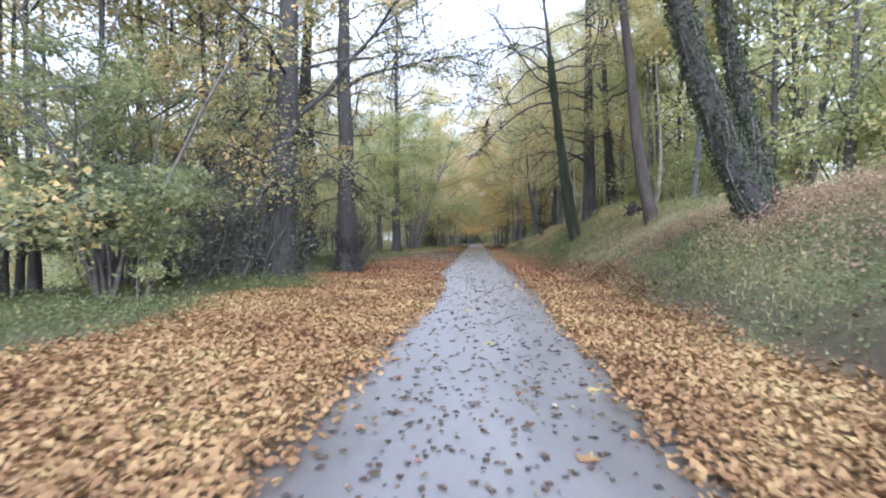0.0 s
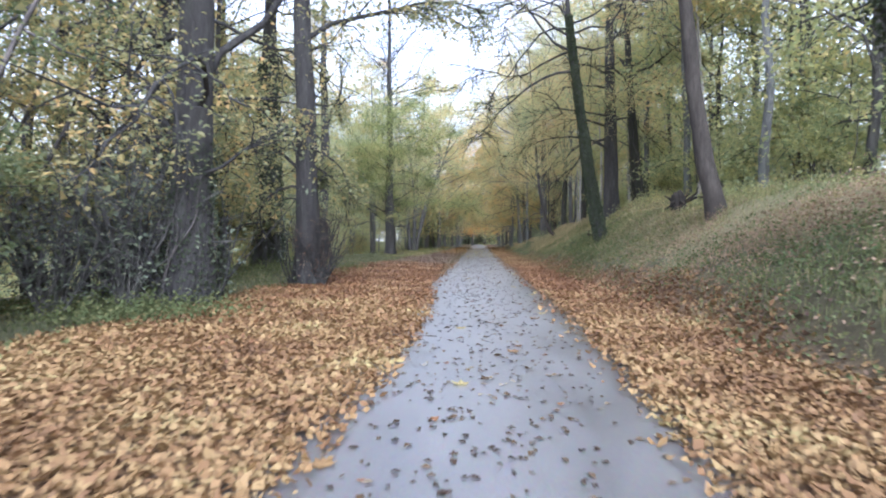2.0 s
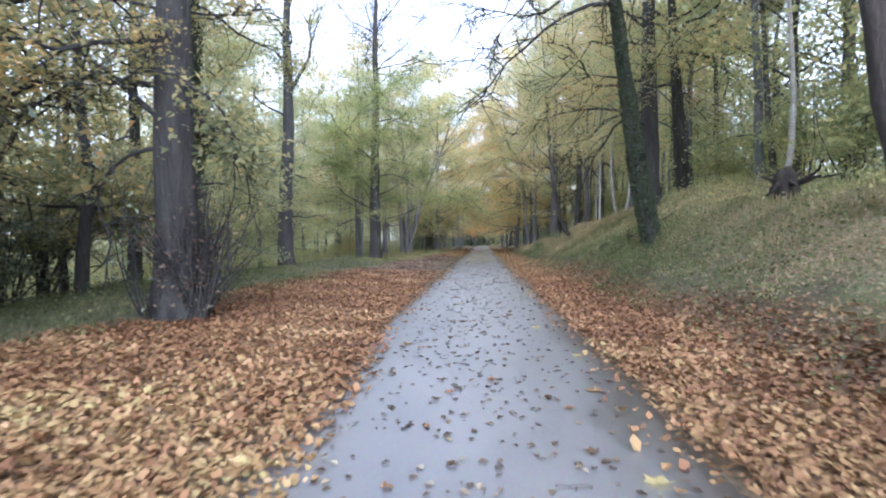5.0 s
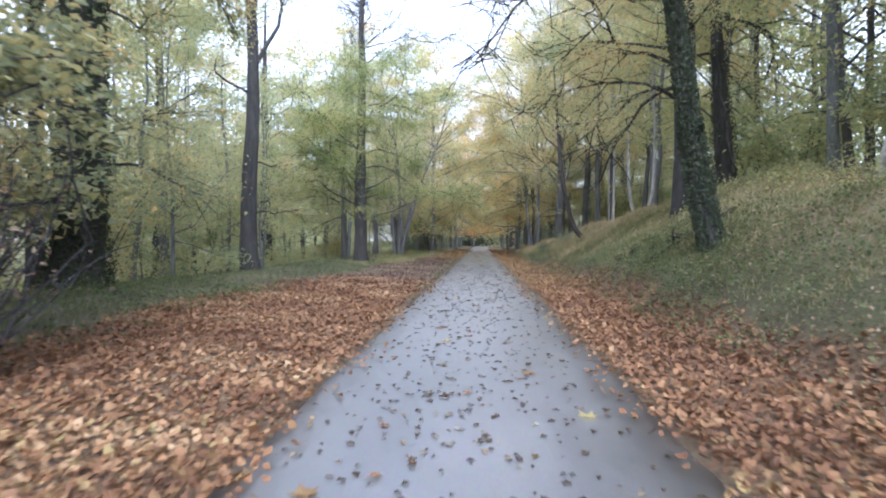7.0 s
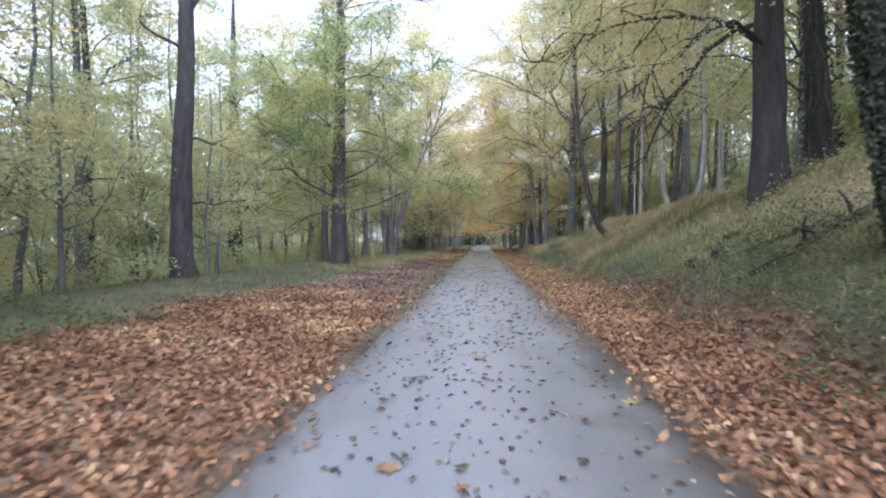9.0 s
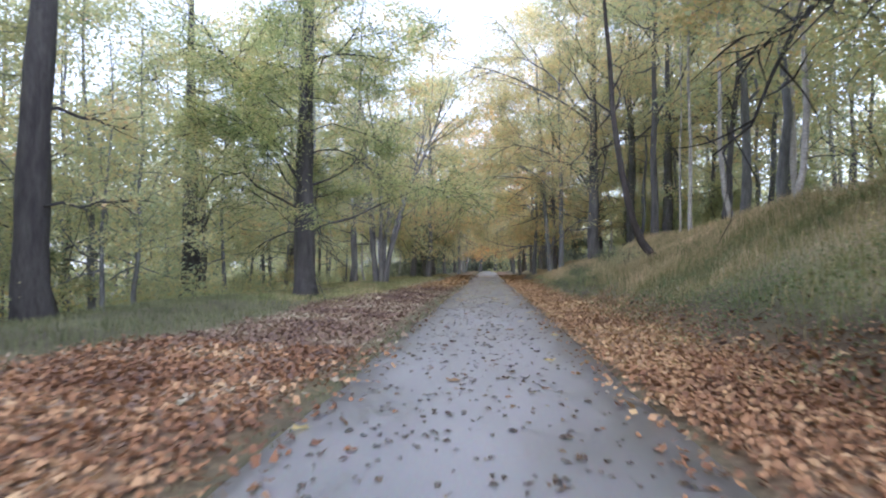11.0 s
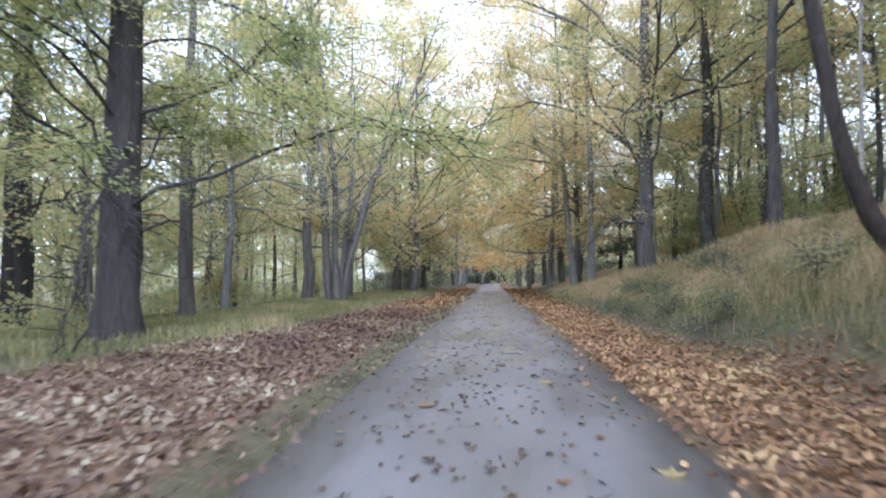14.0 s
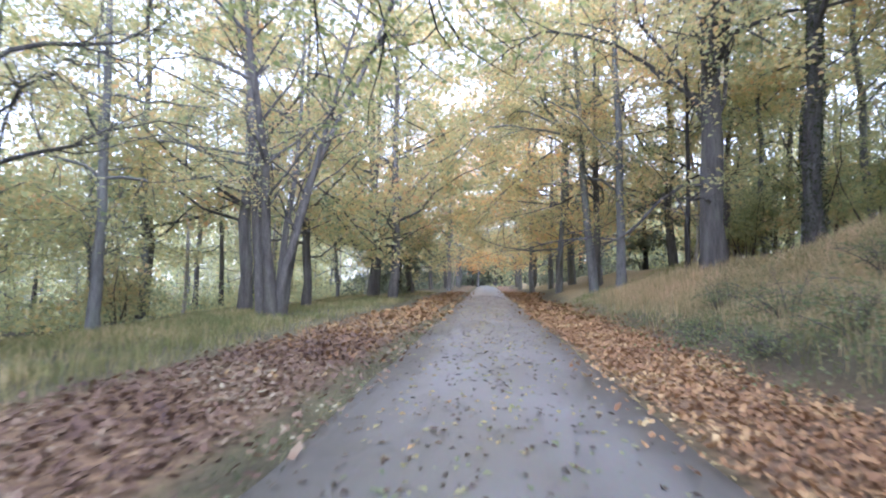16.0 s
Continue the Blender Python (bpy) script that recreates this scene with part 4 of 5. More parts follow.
stand = [(-5.5, 17.5), (-4.85, 23.3), (-8.7, 31.7), (-9.3, 43.5), (-6.8, 55), (-15.4, 62.8), (-9.6, 62.9), (-10.3, 67.5), (-16, 49), (-14, 45.5), (-6.7, 70.9), (-9.5, 76),
         (5.5, 13), (6.2, 22.7), (4.9, 31.4), (7, 40), (8.7, 40.6), (5.4, 51.6), (7.9, 56), (10.3, 57), (11.6, 55.5), (8, 61.5), (6.5, 70.3), (8.3, 68), (9.8, 66)]
plant(slim_olive, [(-11.5, 16, 0, 1.0), (-10.8, 21.5, 80, 1.05), (-13, 26, 160, 1.1), (-12.5, 32, 240, 1.0), (-9.5, 10.5, 300, 0.9), (-14.5, 13, 30, 1.1), (-15, 20, 70, 1.1), (-9.3, 15.5, 120, 1.0), (-8.7, 20.3, 200, 1.05), (-11, 12.5, 60, 1.05), (-13.5, 17.5, 10, 1.15), (-17, 24, 210, 1.2), (-16, 29, 120, 1.1), (-8.9, 27.0, 40, 1.15), (-10.2, 24, 170, 1.3), (-12.2, 22.5, 280, 1.3), (-12, 28.5, 330, 1.25)], "woodland trees")
plant(slim_lime, [(-12.8, 41, 140, 1.0), (-13.5, 52, 20, 1.1), (-15, 66, 200, 1.1), (-18, 57, 320, 1.2), (-12.5, 74, 100, 1.0), (-10.5, 39.5, 10, 0.7), (-11.2, 50.5, 130, 0.75), (-10.2, 47, 220, 0.6)] + scatter(7, -26, -11, 34, 80, 3.2, stand) + scatter(8, -20, -8, 75, 125, 3.0, stand) + scatter(9, 13, 24, 50, 105, 2.6, stand), "woodland trees")
tree_spots = [(12.5, 25, 45, 1.1), (13.5, 33.5, 170, 1.15), (12, 46, 290, 1.1), (10.6, 24, 0, 1.05), (11.2, 29, 70, 1.1), (10.4, 36.5, 140, 1.0), (14, 28, 220, 1.2), (10.2, 45, 300, 1.05), (14.5, 40, 30, 1.2), (10.5, 19, 90, 1.0), (15.5, 23, 15, 1.2), (12.2, 38.5, 260, 1.05), (16.5, 34, 310, 1.25), (15, 46.5, 190, 1.2), (12.8, 15.5, 60, 1.1)]
plant(bank_tree, tree_spots + scatter(4, 9.5, 20, 50, 80, 3.0, stand), "woodland trees")
plant(slim_yellow, scatter(5, -30, -13, 30, 100, 3.5, stand) + scatter(6, 12, 24, 50, 100, 3.0, stand), "woodland trees")
plant(pole_dark, scatter(19, 8.6, 26, 14, 110, 2.4, stand) + scatter(4, -24, -13, 60, 110, 3, stand), "woodland trees")
plant(pole_grey, [(13.5, 62, 0, 1.0), (15.5, 68, 90, 1.05), (12.5, 73, 180, 1.0), (14.5, 80, 30, 1.0), (11.5, 79, 200, 0.95)] + scatter(13, 8.2, 24, 20, 120, 2.4, stand), "woodland trees")
plant(birch, [(7.4, 47, 0, 1.0), (-8.4, 106, 30, 0.8), (-4.2, 127, 60, 0.9)] + scatter(8, 8.5, 18, 24, 110, 2.2, stand) + scatter(5, -18, -9, 60, 120, 3, stand), "woodland birches")
plant(dark_ever, [(-6.9, 102, 0, 0.8), (9.5, 90, 50, 0.9), (8.5, 110, 130, 1.0), (-8.5, 130, 200, 1.0), (-3.5, 175, 300, 1.0), (5.0, 178, 20, 1.0), (0.5, 176, 90, 1.0), (-6.5, 160, 10, 1.0), (6.5, 158, 70, 1.0), (-10, 150, 130, 1.1), (10, 145, 220, 1.1), (-2.5, 170, 40, 0.9), (3.0, 171, 260, 0.9), (-11, 116, 330, 0.9), (9, 124, 200, 0.9)], "evergreens")


# deeper ranks of slim trees that close the view to the west
deep = scatter(26, -38, -17, 36, 125, 3.2, stand)
plant(copy_thing(slim_lime, Matrix.Identity(4)), deep[::2], "woodland trees")
plant(copy_thing(slim_yellow, Matrix.Identity(4)), deep[1::2], "woodland trees")


def far_woods():
    """The distant wood all round, as crowns of leaf clumps on a low belt of hills."""
    r = np.random.default_rng(9)
    c = []
    for k in range(370):
        side = r.uniform()
        if side < 0.42:
            x, y = r.uniform(-70, -27), r.uniform(-10, 200)
        elif side < 0.68:
            x, y = r.uniform(25, 60), r.uniform(-10, 200)
        else:
            x, y = r.uniform(-45, 45), r.uniform(150, 215)
            if abs(x - 0.5) < 2.5 and y < 178:
                continue
        h = r.uniform(10, 18) * (1.35 if x < -20 else 1.25)
        p = r.normal(0, 1, (560, 3)) * np.array([2.4, 2.4, h * 0.32]) + np.array([x, y, float(ground_z(x, y)) + h * 0.36])
        p = p[p[:, 2] > ground_z(p[:, 0], p[:, 1])]
        c.append(p)
    return leaf_mesh("far_woods", r, np.concatenate(c), 0.52, 0.4, 0.8, simple=True)


me = far_woods()
me.materials.append(leaf_lime)
tagged(new("far_woods", me), "distant autumn woods in yellow-green leaf", "woods", kind="stuff")

# ---- shrubs and saplings ----
shrub("hazel_shrub", -7.9, 13.2, 81, 8.2, 3.1, leaf_green, "large leafy green shrub beside the verge", leaves=15000, size=0.105, stems=16)
shrub("hazel_shrub", -9.8, 17.2, 94, 9.0, 3.2, leaf_olive_shaded, "tall spreading hazel behind the first shrub", leaves=15000, size=0.11, stems=14)
shrub("sapling", -6.5, 12.0, 82, 4.5, 1.4, leaf_green, "thin-stemmed green sapling at the litter's edge", leaves=3200, size=0.1, stems=4)
shrub("dark_shrub", -6.55, 17.3, 83, 3.9, 1.1, leaf_dark, "dense dark twiggy shrub crowding a trunk", leaves=1500, size=0.09, stems=75, bark=bark_hazed)
shrub("dark_shrub", -7.4, 16.4, 93, 3.0, 1.2, leaf_dark, "low dark tangle of bare twigs beside a trunk", leaves=900, size=0.09, stems=45, bark=bark_hazed)
shrub("hazel_shrub", -8.8, 22.5, 84, 7.5, 2.4, leaf_olive_shaded, "tall yellowing shrub behind the trunks", leaves=12000, size=0.1, stems=14)
shrub("hazel_shrub", -10.3, 27.8, 85, 5.5, 1.8, leaf_olive_shaded, "loose yellow-green shrub behind the verge trees", leaves=7000, size=0.1, stems=10)
shrub("dark_shrub", -10.5, 27.0, 86, 3.0, 1.8, leaf_dark, "low dark shrub in the wood's shade", leaves=4000, size=0.11, stems=12)
shrub("twiggy_shrub", -4.5, 23.3, 87, 2.5, 0.36, leaf_dull, "dark reddish twiggy growth at a tree's foot", leaves=900, size=0.07, stems=90, bark=bark_dark)
for k, (x, y, h) in enumerate(((4.6, 61.5, 0.9), (4.25, 59.1, 0.8), (3.95, 57.2, 0.6), (5.4, 58.4, 1.0), (5.9, 61.2, 0.9), (4.9, 55.6, 0.7), (4.7, 64.4, 0.8), (3.75, 60.2, 0.5), (3.7, 62.6, 0.5), (4.1, 54.1, 0.5))):
    shrub("bramble_bush", x, y, 500 + k, 1.05 * h, 0.75, leaf_herb, "low tangled bramble bush on the grassy bank", leaves=750, size=0.055, stems=14, spread=0.16, group="bramble bushes")
shrub("sapling_bush", 5.0, 53.2, 515, 0.95, 0.7, leaf_lime, "small yellow-green sapling bush in the bank grass", leaves=900, size=0.06, stems=16, spread=0.3)
bush_a = shrub("woodland_shrub", -12.5, 20.0, 88, 5.0, 2.2, leaf_lime, "yellow-green understorey shrub in the wood", leaves=4200, size=0.15, stems=6, spread=0.35, simple=True)
bush_b = shrub("woodland_shrub", -12.5, 38.0, 89, 6.0, 2.2, leaf_yellow, "yellowing understorey shrub among thin trees", leaves=4200, size=0.15, stems=6, spread=0.35, simple=True)
bush_c = shrub("woodland_shrub", 11.0, 20.0, 90, 5.0, 2.0, leaf_wood, "green-yellow shrub on the wooded bank", leaves=4200, size=0.15, stems=6, spread=0.35, simple=True)
near = [(-8, 13), (-7, 18), (-9, 22)]
plant(bush_a, [(-12.5, 20, 0, 1), (-17.5, 53, 90, 1), (-13.5, 43, 30, 0.8), (-15.5, 48.5, 170, 0.85), (-14, 9, 150, 0.9), (-16, 14, 250, 1.1), (-13, 5.5, 300, 0.9), (-18, 9, 20, 1.2)] + scatter(14, -28, -11.5, 8, 90, 3.0, near), "understorey shrubs")
plant(bush_b, [(-12.5, 38, 0, 1)] + scatter(5, -26, -12, 35, 95, 3.0, near) + scatter(11, -16, -6.5, 96, 160, 2.5, near) + scatter(8, 10, 22, 12, 105, 3.0, near), "understorey shrubs")
plant(bush_c, [(11.0, 20, 0, 1), (9.6, 30.5, 50, 0.7), (10.2, 34, 140, 0.75), (11.5, 27, 230, 0.8), (12.8, 31, 320, 0.95), (12.2, 36, 10, 0.9), (14.5, 37, 100, 1.0), (11.3, 42.5, 190, 0.8), (13.4, 44, 280, 0.95), (16, 41, 20, 1.1), (17, 29, 70, 1.1), (9.8, 24, 160, 0.65), (11.4, 70.5, 40, 0.9), (12.6, 66, 100, 0.9), (13.2, 75, 200, 0.9), (14.5, 62, 300, 0.9), (10.6, 78, 20, 0.8), (13.5, 86, 60, 1.0), (15.5, 91, 160, 1.1), (17.5, 97, 250, 1.1), (12.2, 83, 330, 0.8)] + scatter(9, 9.5, 22, 8, 60, 2.6, near) + scatter(10, 10.5, 21, 56, 98, 2.6, near) + scatter(10, 6.5, 16, 92, 160, 2.5, near), "understorey shrubs")


# ---- stump, fallen boughs ----
def stump_thing(x, y):
    r = np.random.default_rng(61)
    top = thing("tree_stump", x, y, "small dark rotten stump with torn roots on the bank", "stump")
    w = Wood()
    for k in range(5):
        a = k * 1.3
        o = np.array([0.11 * math.cos(a), 0.11 * math.sin(a), 0])
        w.tube(o + np.array([(0, 0, -0.15), (-0.02, 0, 0.15), (-0.06, 0.02, 0.3 + 0.05 * k), (-0.1, 0.03, 0.4 + 0.07 * k)]), [0.2, 0.15, 0.12, 0.05], 9, 0.5, 1.0 + k)
    part("stump_body", w.mesh("stump_body"), dead_wood, top)
    for k in range(7):
        a = k * 0.9
        rw = Wood()
        rw.tube(wander(r, (0.2 * math.cos(a), 0.2 * math.sin(a), 0.3), (math.cos(a), math.sin(a), r.uniform(-0.3, 0.9)), r.uniform(0.4, 0.9), 5, 0.25, -0.1), np.linspace(0.06, 0.015, 6), 6)
        part("root", rw.mesh("root"), dead_wood, top)
    return top


stump_thing(6.7, 27.6)


def bough(x, y, turn, length, r0, seed, label):
    r = np.random.default_rng(seed)
    slope = float(ground_z(x + math.cos(turn) * length, y + math.sin(turn) * length)) - float(ground_z(x, y))
    top = thing("fallen_bough", x, y, label, "branch")
    w = Wood()
    line = wander(r, (0, 0, 0.06), (math.cos(turn), math.sin(turn), slope / length), length, 9, 0.1, 0)
    line[:, 2] = ground_z(x + line[:, 0], y + line[:, 1]) - float(ground_z(x, y)) + r0 * 0.6
    w.tube(line, r0 * np.linspace(1, 0.35, 10), 8)
    part("bough", w.mesh("bough"), dead_wood, top)
    for k in range(5):
        tw = Wood()
        tw.tube(wander(r, line[2 + k], (r.normal(), r.normal(), 0.7), length * 0.2, 4, 0.2, 0), r0 * 0.35 * np.linspace(1, 0.3, 5), 5)
        part("side_branch", tw.mesh("side_branch"), dead_wood, top)


bough(5.95, 33.1, 2.08, 2.6, 0.12, 62, "dark fallen bough lying across the bank")
bough(4.35, 36.2, 1.2, 1.2, 0.09, 63, "short rotten log in the bank grass")
bough(5.08, 37.5, 0.9, 0.55, 0.13, 68, "dark rotten root stub in the bank grass")
bough(4.06, 36.7, 1.0, 0.5, 0.12, 69, "dark rotten stump end low on the bank")
bough(7.4, 46.0, 0.2, 0.5, 0.12, 70, "small dark stump on the bank's crest")
bough(4.6, 35.35, -0.58, 0.95, 0.06, 71, "thin brown branch lying along the bank")
bough(5.2, 35.0, -1.1, 1.5, 0.075, 72, "brown fallen branch crossing a darker bough")
bough(5.35, 34.2, -0.6, 1.0, 0.05, 73, "thin brown branch in a heap on the bank")
bough(5.9, 13.6, 0.2, 1.6, 0.08, 64, "broken brown branch by the ivied trunk")
bough(6.3, 59.7, 0.4, 1.3, 0.09, 66, "heap of brown dead branches on the bank")
bough(6.6, 60.3, -0.5, 1.2, 0.08, 67, "broken brown branch on a dead heap")
bough(5.5, 50.1, -0.2, 0.6, 0.11, 65, "rotten root end in the bank grass")


# ---- grass, undergrowth, fallen leaves ----
def blades(name, r, px, py, tall, per, thick):
    """Tufts of thin bent blades; each blade two faces."""
    k = len(px) * per
    x = np.repeat(px, per) + r.normal(0, 0.13, k)
    y = np.repeat(py, per) + r.normal(0, 0.13, k)
    z = ground_z(x, y) - 0.02
    h = np.repeat(tall, per) * r.uniform(0.5, 1.15, k)
    a = r.uniform(0, 6.28, k)
    lean = r.uniform(0.15, 0.95, k)
    lx, ly = np.cos(a) * h * lean, np.sin(a) * h * lean
    wx, wy = -np.sin(a) * thick, np.cos(a) * thick
    b0, b1 = np.stack([x - wx, y - wy, z], -1), np.stack([x + wx, y + wy, z], -1)
    m0 = np.stack([x - wx * 0.8 + lx * 0.35, y - wy * 0.8 + ly * 0.35, z + h * 0.62], -1)
    m1 = np.stack([x + wx * 0.8 + lx * 0.35, y + wy * 0.8 + ly * 0.35, z + h * 0.62], -1)
    tip = np.stack([x + lx, y + ly, z + h * (1.0 - 0.3 * lean)], -1)
    v = np.stack([b0, b1, m1, m0, tip], 1).reshape(-1, 3)
    i = np.arange(k)[:, None] * 5
    return mesh_of(name, v, i + np.array([0, 1, 2, 3]), i + np.array([3, 2, 4]), soft=False)


def tuft_places(r, n, x0, x1, y0, y1, density):
    x, y = r.uniform(x0, x1, n), r.uniform(y0, y1, n)
    keep = r.uniform(0, 1, n) < density(x, y)
    return x[keep], y[keep]


r = np.random.default_rng(21)
east = lambda x, y: smooth(3.3, 4.2, x) * (1 - litter_at(x, y)) * (0.75 + 0.5 * wave(x * 1.3, y * 0.9))
west = lambda x, y: smooth(4.2, 5.4, -x) * (1 - litter_at(x, y)) * (0.8 + 0.4 * wave(x, y)) * (1 - smooth(11, 16, -x))
px, py = tuft_places(r, 15500, 3.2, 9.5, 4, 72, lambda x, y: east(x, y) * (0.25 + 0.75 * straw_at(x, y)) * (1 - np.exp(-((x - 5.5) ** 2 + (y - 51.5) ** 2) / 0.5)))
me = blades("bank_grass", r, px, py, 0.2 + 0.16 * smooth(28, 50, py) + 0.12 * wave(px, py), 6, 0.007)
me.materials.append(grass_mixed)
tagged(new("bank_grass", me), "long dry straw-coloured grass on the bank", "grass", kind="stuff")
px, py = tuft_places(r, 10500, 3.7, 9.2, 42, 76, lambda x, y: smooth(42, 48, y) * smooth(3.7, 4.6, x) * (0.55 + 0.6 * wave(0.9 * x, 0.5 * y)) * (1 - np.exp(-((x - 5.5) ** 2 + (y - 51.5) ** 2) / 0.5)))
me = blades("pale_grass", r, px, py, 0.46 + 0.15 * wave(px, py), 9, 0.0055)
me.materials.append(grass_dry)
tagged(new("pale_grass", me), "soft pale tan grass over the lower bank", "grass", kind="stuff")
px, py = tuft_places(r, 11500, 3.2, 8.5, 4, 80, lambda x, y: east(x, y) * (0.5 - 0.9 * wave(0.6 * x + 2, 0.5 * y)))
me = blades("green_grass", r, px, py, 0.17 + 0.06 * wave(px, py) + 0.06 * smooth(10, 18, py), 7, 0.0048)
me.materials.append(grass_mid)
tagged(new("bank_turf", me), "green grass tufts along the bank foot", "grass", kind="stuff")
px, py = tuft_places(r, 9000, -13, -4, 5, 58, lambda x, y: west(x, y) * (1 - smooth(48, 58, y)))
me = blades("verge_grass", r, px, py, 0.2 + 0.06 * smooth(45, 65, py) + 0.05 * wave(px, py), 7, 0.0065)
me.materials.append(grass_green)
tagged(new("verge_grass", me), "green grass of the verge under the trees", "grass", kind="stuff")
px, py = tuft_places(r, 5500, -12, -3.9, 46, 85, lambda x, y: west(x, y) * smooth(46, 54, y))
me = blades("rough_grass", r, px, py, 0.26 + 0.07 * wave(px, py), 5, 0.008)
me.materials.append(grass_mid)
tagged(new("rough_grass", me), "rough yellowish-green grass under the far trees", "grass", kind="stuff")
px, py = tuft_places(r, 13000, -12, -3.9, 50, 105, lambda x, y: smooth(3.8, 4.6, -x) * (0.6 + 0.6 * wave(x, y)))
me = blades("straw_grass", r, px, py, 0.27 + 0.08 * wave(px, py), 4, 0.006)
me.materials.append(grass_mixed)
tagged(new("straw_grass", me), "long pale straw grass at the wood's edge", "grass", kind="stuff")
px, py = tuft_places(r, 1250, -2.1, -1.5, 27, 70, lambda x, y: smooth(27, 40, y) * (1 - 0.6 * smooth(1.9, 2.4, -x)) * (0.7 + 0.5 * wave(3 * x, 1.5 * y)))
me = blades("edge_grass", r, px, py, 0.05 + 0 * px, 6, 0.006)
me.materials.append(grass_green)
tagged(new("edge_grass", me), "short mossy grass edging the tarmac", "grass", kind="stuff")


def undergrowth(name, seed, places, leaf, label, height, per, size):
    """Low herbs and brambles: loose mounds of leaves."""
    q = np.random.default_rng(seed)
    out = []
    for x, y in places:
        h = height * q.uniform(0.6, 1.3)
        p = q.normal(0, 1, (per, 3)) * np.array([0.5, 0.5, 0.3 * h])
        p[:, 0] += x
        p[:, 1] += y
        p[:, 2] = ground_z(p[:, 0], p[:, 1]) + np.abs(p[:, 2]) + 0.03
        out.append(p)
    me = leaf_mesh(name, q, np.concatenate(out), size, 0.5, 0.75)
    me.materials.append(leaf)
    tagged(new(name, me), label, "undergrowth", kind="stuff")


q = np.random.default_rng(22)
px, py = tuft_places(q, 2600, 3.7, 9.0, 4, 80, lambda x, y: (0.45 - 0.8 * wave(0.8 * x, 0.6 * y)) * (1 - 0.6 * smooth(5.2, 7.5, x)) * (1 - 0.7 * straw_at(x, y)) * (0.5 + 0.5 * smooth(10, 18, y)))
undergrowth("bank_herbs", 23, zip(px, py), leaf_herb, "grey-green brambles and herbs low on the bank", 0.3, 78, 0.043)
px, py = tuft_places(q, 380, 3.6, 7.5, 42, 68, lambda x, y: 0.25 + 0.9 * wave(1.1 * x, 0.9 * y + 2))
undergrowth("bank_brambles", 45, zip(px, py), leaf_herb, "pale green brambles tangled in the dry grass", 0.55, 64, 0.055)
px, py = tuft_places(q, 2500, 4.1, 10, 4, 66, lambda x, y: (0.3 + 0.9 * wave(0.8 * x + 1, 0.6 * y)) * (1 - smooth(28, 44, y)) * (1 + 0.9 * (1 - smooth(12, 20, y))))
undergrowth("dead_bracken", 24, zip(px, py), bracken, "brown dead bracken on the bank", 0.4, 66, 0.042)
px, py = tuft_places(q, 520, 3.9, 5.6, 10, 37, lambda x, y: (0.35 + 0.8 * wave(1.2 * x + 2, 0.7 * y)) * (1 - smooth(4.6, 5.6, x)))
undergrowth("foot_nettles", 46, zip(px, py), leaf_nettle, "soft green nettles along the foot of the bank", 0.45, 60, 0.05)
px, py = tuft_places(q, 300, 6.9, 10.5, 12, 44, lambda x, y: 0.5 + 0.7 * wave(0.9 * x, 0.7 * y))
undergrowth("crest_growth", 47, zip(px, py), leaf_wood, "loose green growth along the bank's crest", 0.9, 60, 0.075)
px, py = tuft_places(q, 420, 4.9, 9.5, 7, 17, lambda x, y: 0.4 + 0.7 * wave(0.9 * x + 1, 0.8 * y))
undergrowth("tall_bracken", 48, zip(px, py), bracken, "tall reddish-brown dead bracken on the bank", 0.75, 60, 0.05)
px, py = tuft_places(q, 260, -11, -5.3, 6, 34, lambda x, y: 0.55 + 0.6 * wave(0.8 * x + 1, 0.6 * y))
px, py = np.append(px, np.append(q.uniform(-6.6, -4.5, 30), q.uniform(-7.2, -5.1, 34))), np.append(py, np.append(q.uniform(14.4, 16.4, 30), q.uniform(6.8, 11, 34)))
undergrowth("verge_nettles", 25, zip(px, py), leaf_nettle, "dull green nettles at the wood's edge", 0.5, 90, 0.06)


q = np.random.default_rng(39)
spots = [(x + 0.45 + q.normal(0, 0.4), y + q.normal(0, 0.9)) for x, y in ((4.0, 32.2), (3.8, 30.4), (4.6, 26.8), (4.2, 29), (4.4, 35), (3.9, 22), (4.1, 19.5), (4.9, 24), (5.2, 29.5), (4.3, 16.5), (4.0, 25.2), (5.0, 33.5), (4.6, 37.5)) for _ in range(9)]
undergrowth("bank_nettles", 40, spots, leaf_nettle, "clumps of fresh green nettles on the lower bank", 0.4, 64, 0.06)


q = np.random.default_rng(36)
px, py = tuft_places(q, 420, -18, 18, 100, 182, lambda x, y: smooth(5.0, 7.0, np.abs(x)) + 1.0 * (y > 172))
undergrowth("far_thicket", 37, zip(px, py), leaf_dark, "dim green thicket at the lane's far end", 3.2, 60, 0.3)


px, py = tuft_places(q, 640, -30, -11.5, 30, 120, lambda x, y: 0.75 + 0.5 * wave(0.5 * x, 0.4 * y))
undergrowth("wood_thicket", 43, zip(px, py), leaf_lime, "yellow-green saplings and brambles on the wood's floor", 2.2, 60, 0.17)
px, py = tuft_places(q, 380, 10.5, 26, 10, 115, lambda x, y: 0.75 + 0.5 * wave(0.5 * x, 0.4 * y))
undergrowth("wood_thicket", 44, zip(px, py), leaf_wood, "low green growth under the trees above the bank", 1.8, 60, 0.16)
spots = [(q.uniform(-11, 12), q.uniform(178, 190)) for _ in range(100)]
undergrowth("far_thicket", 41, spots, leaf_dark, "tall dim green thicket closing the lane's far end", 15.0, 110, 0.5)


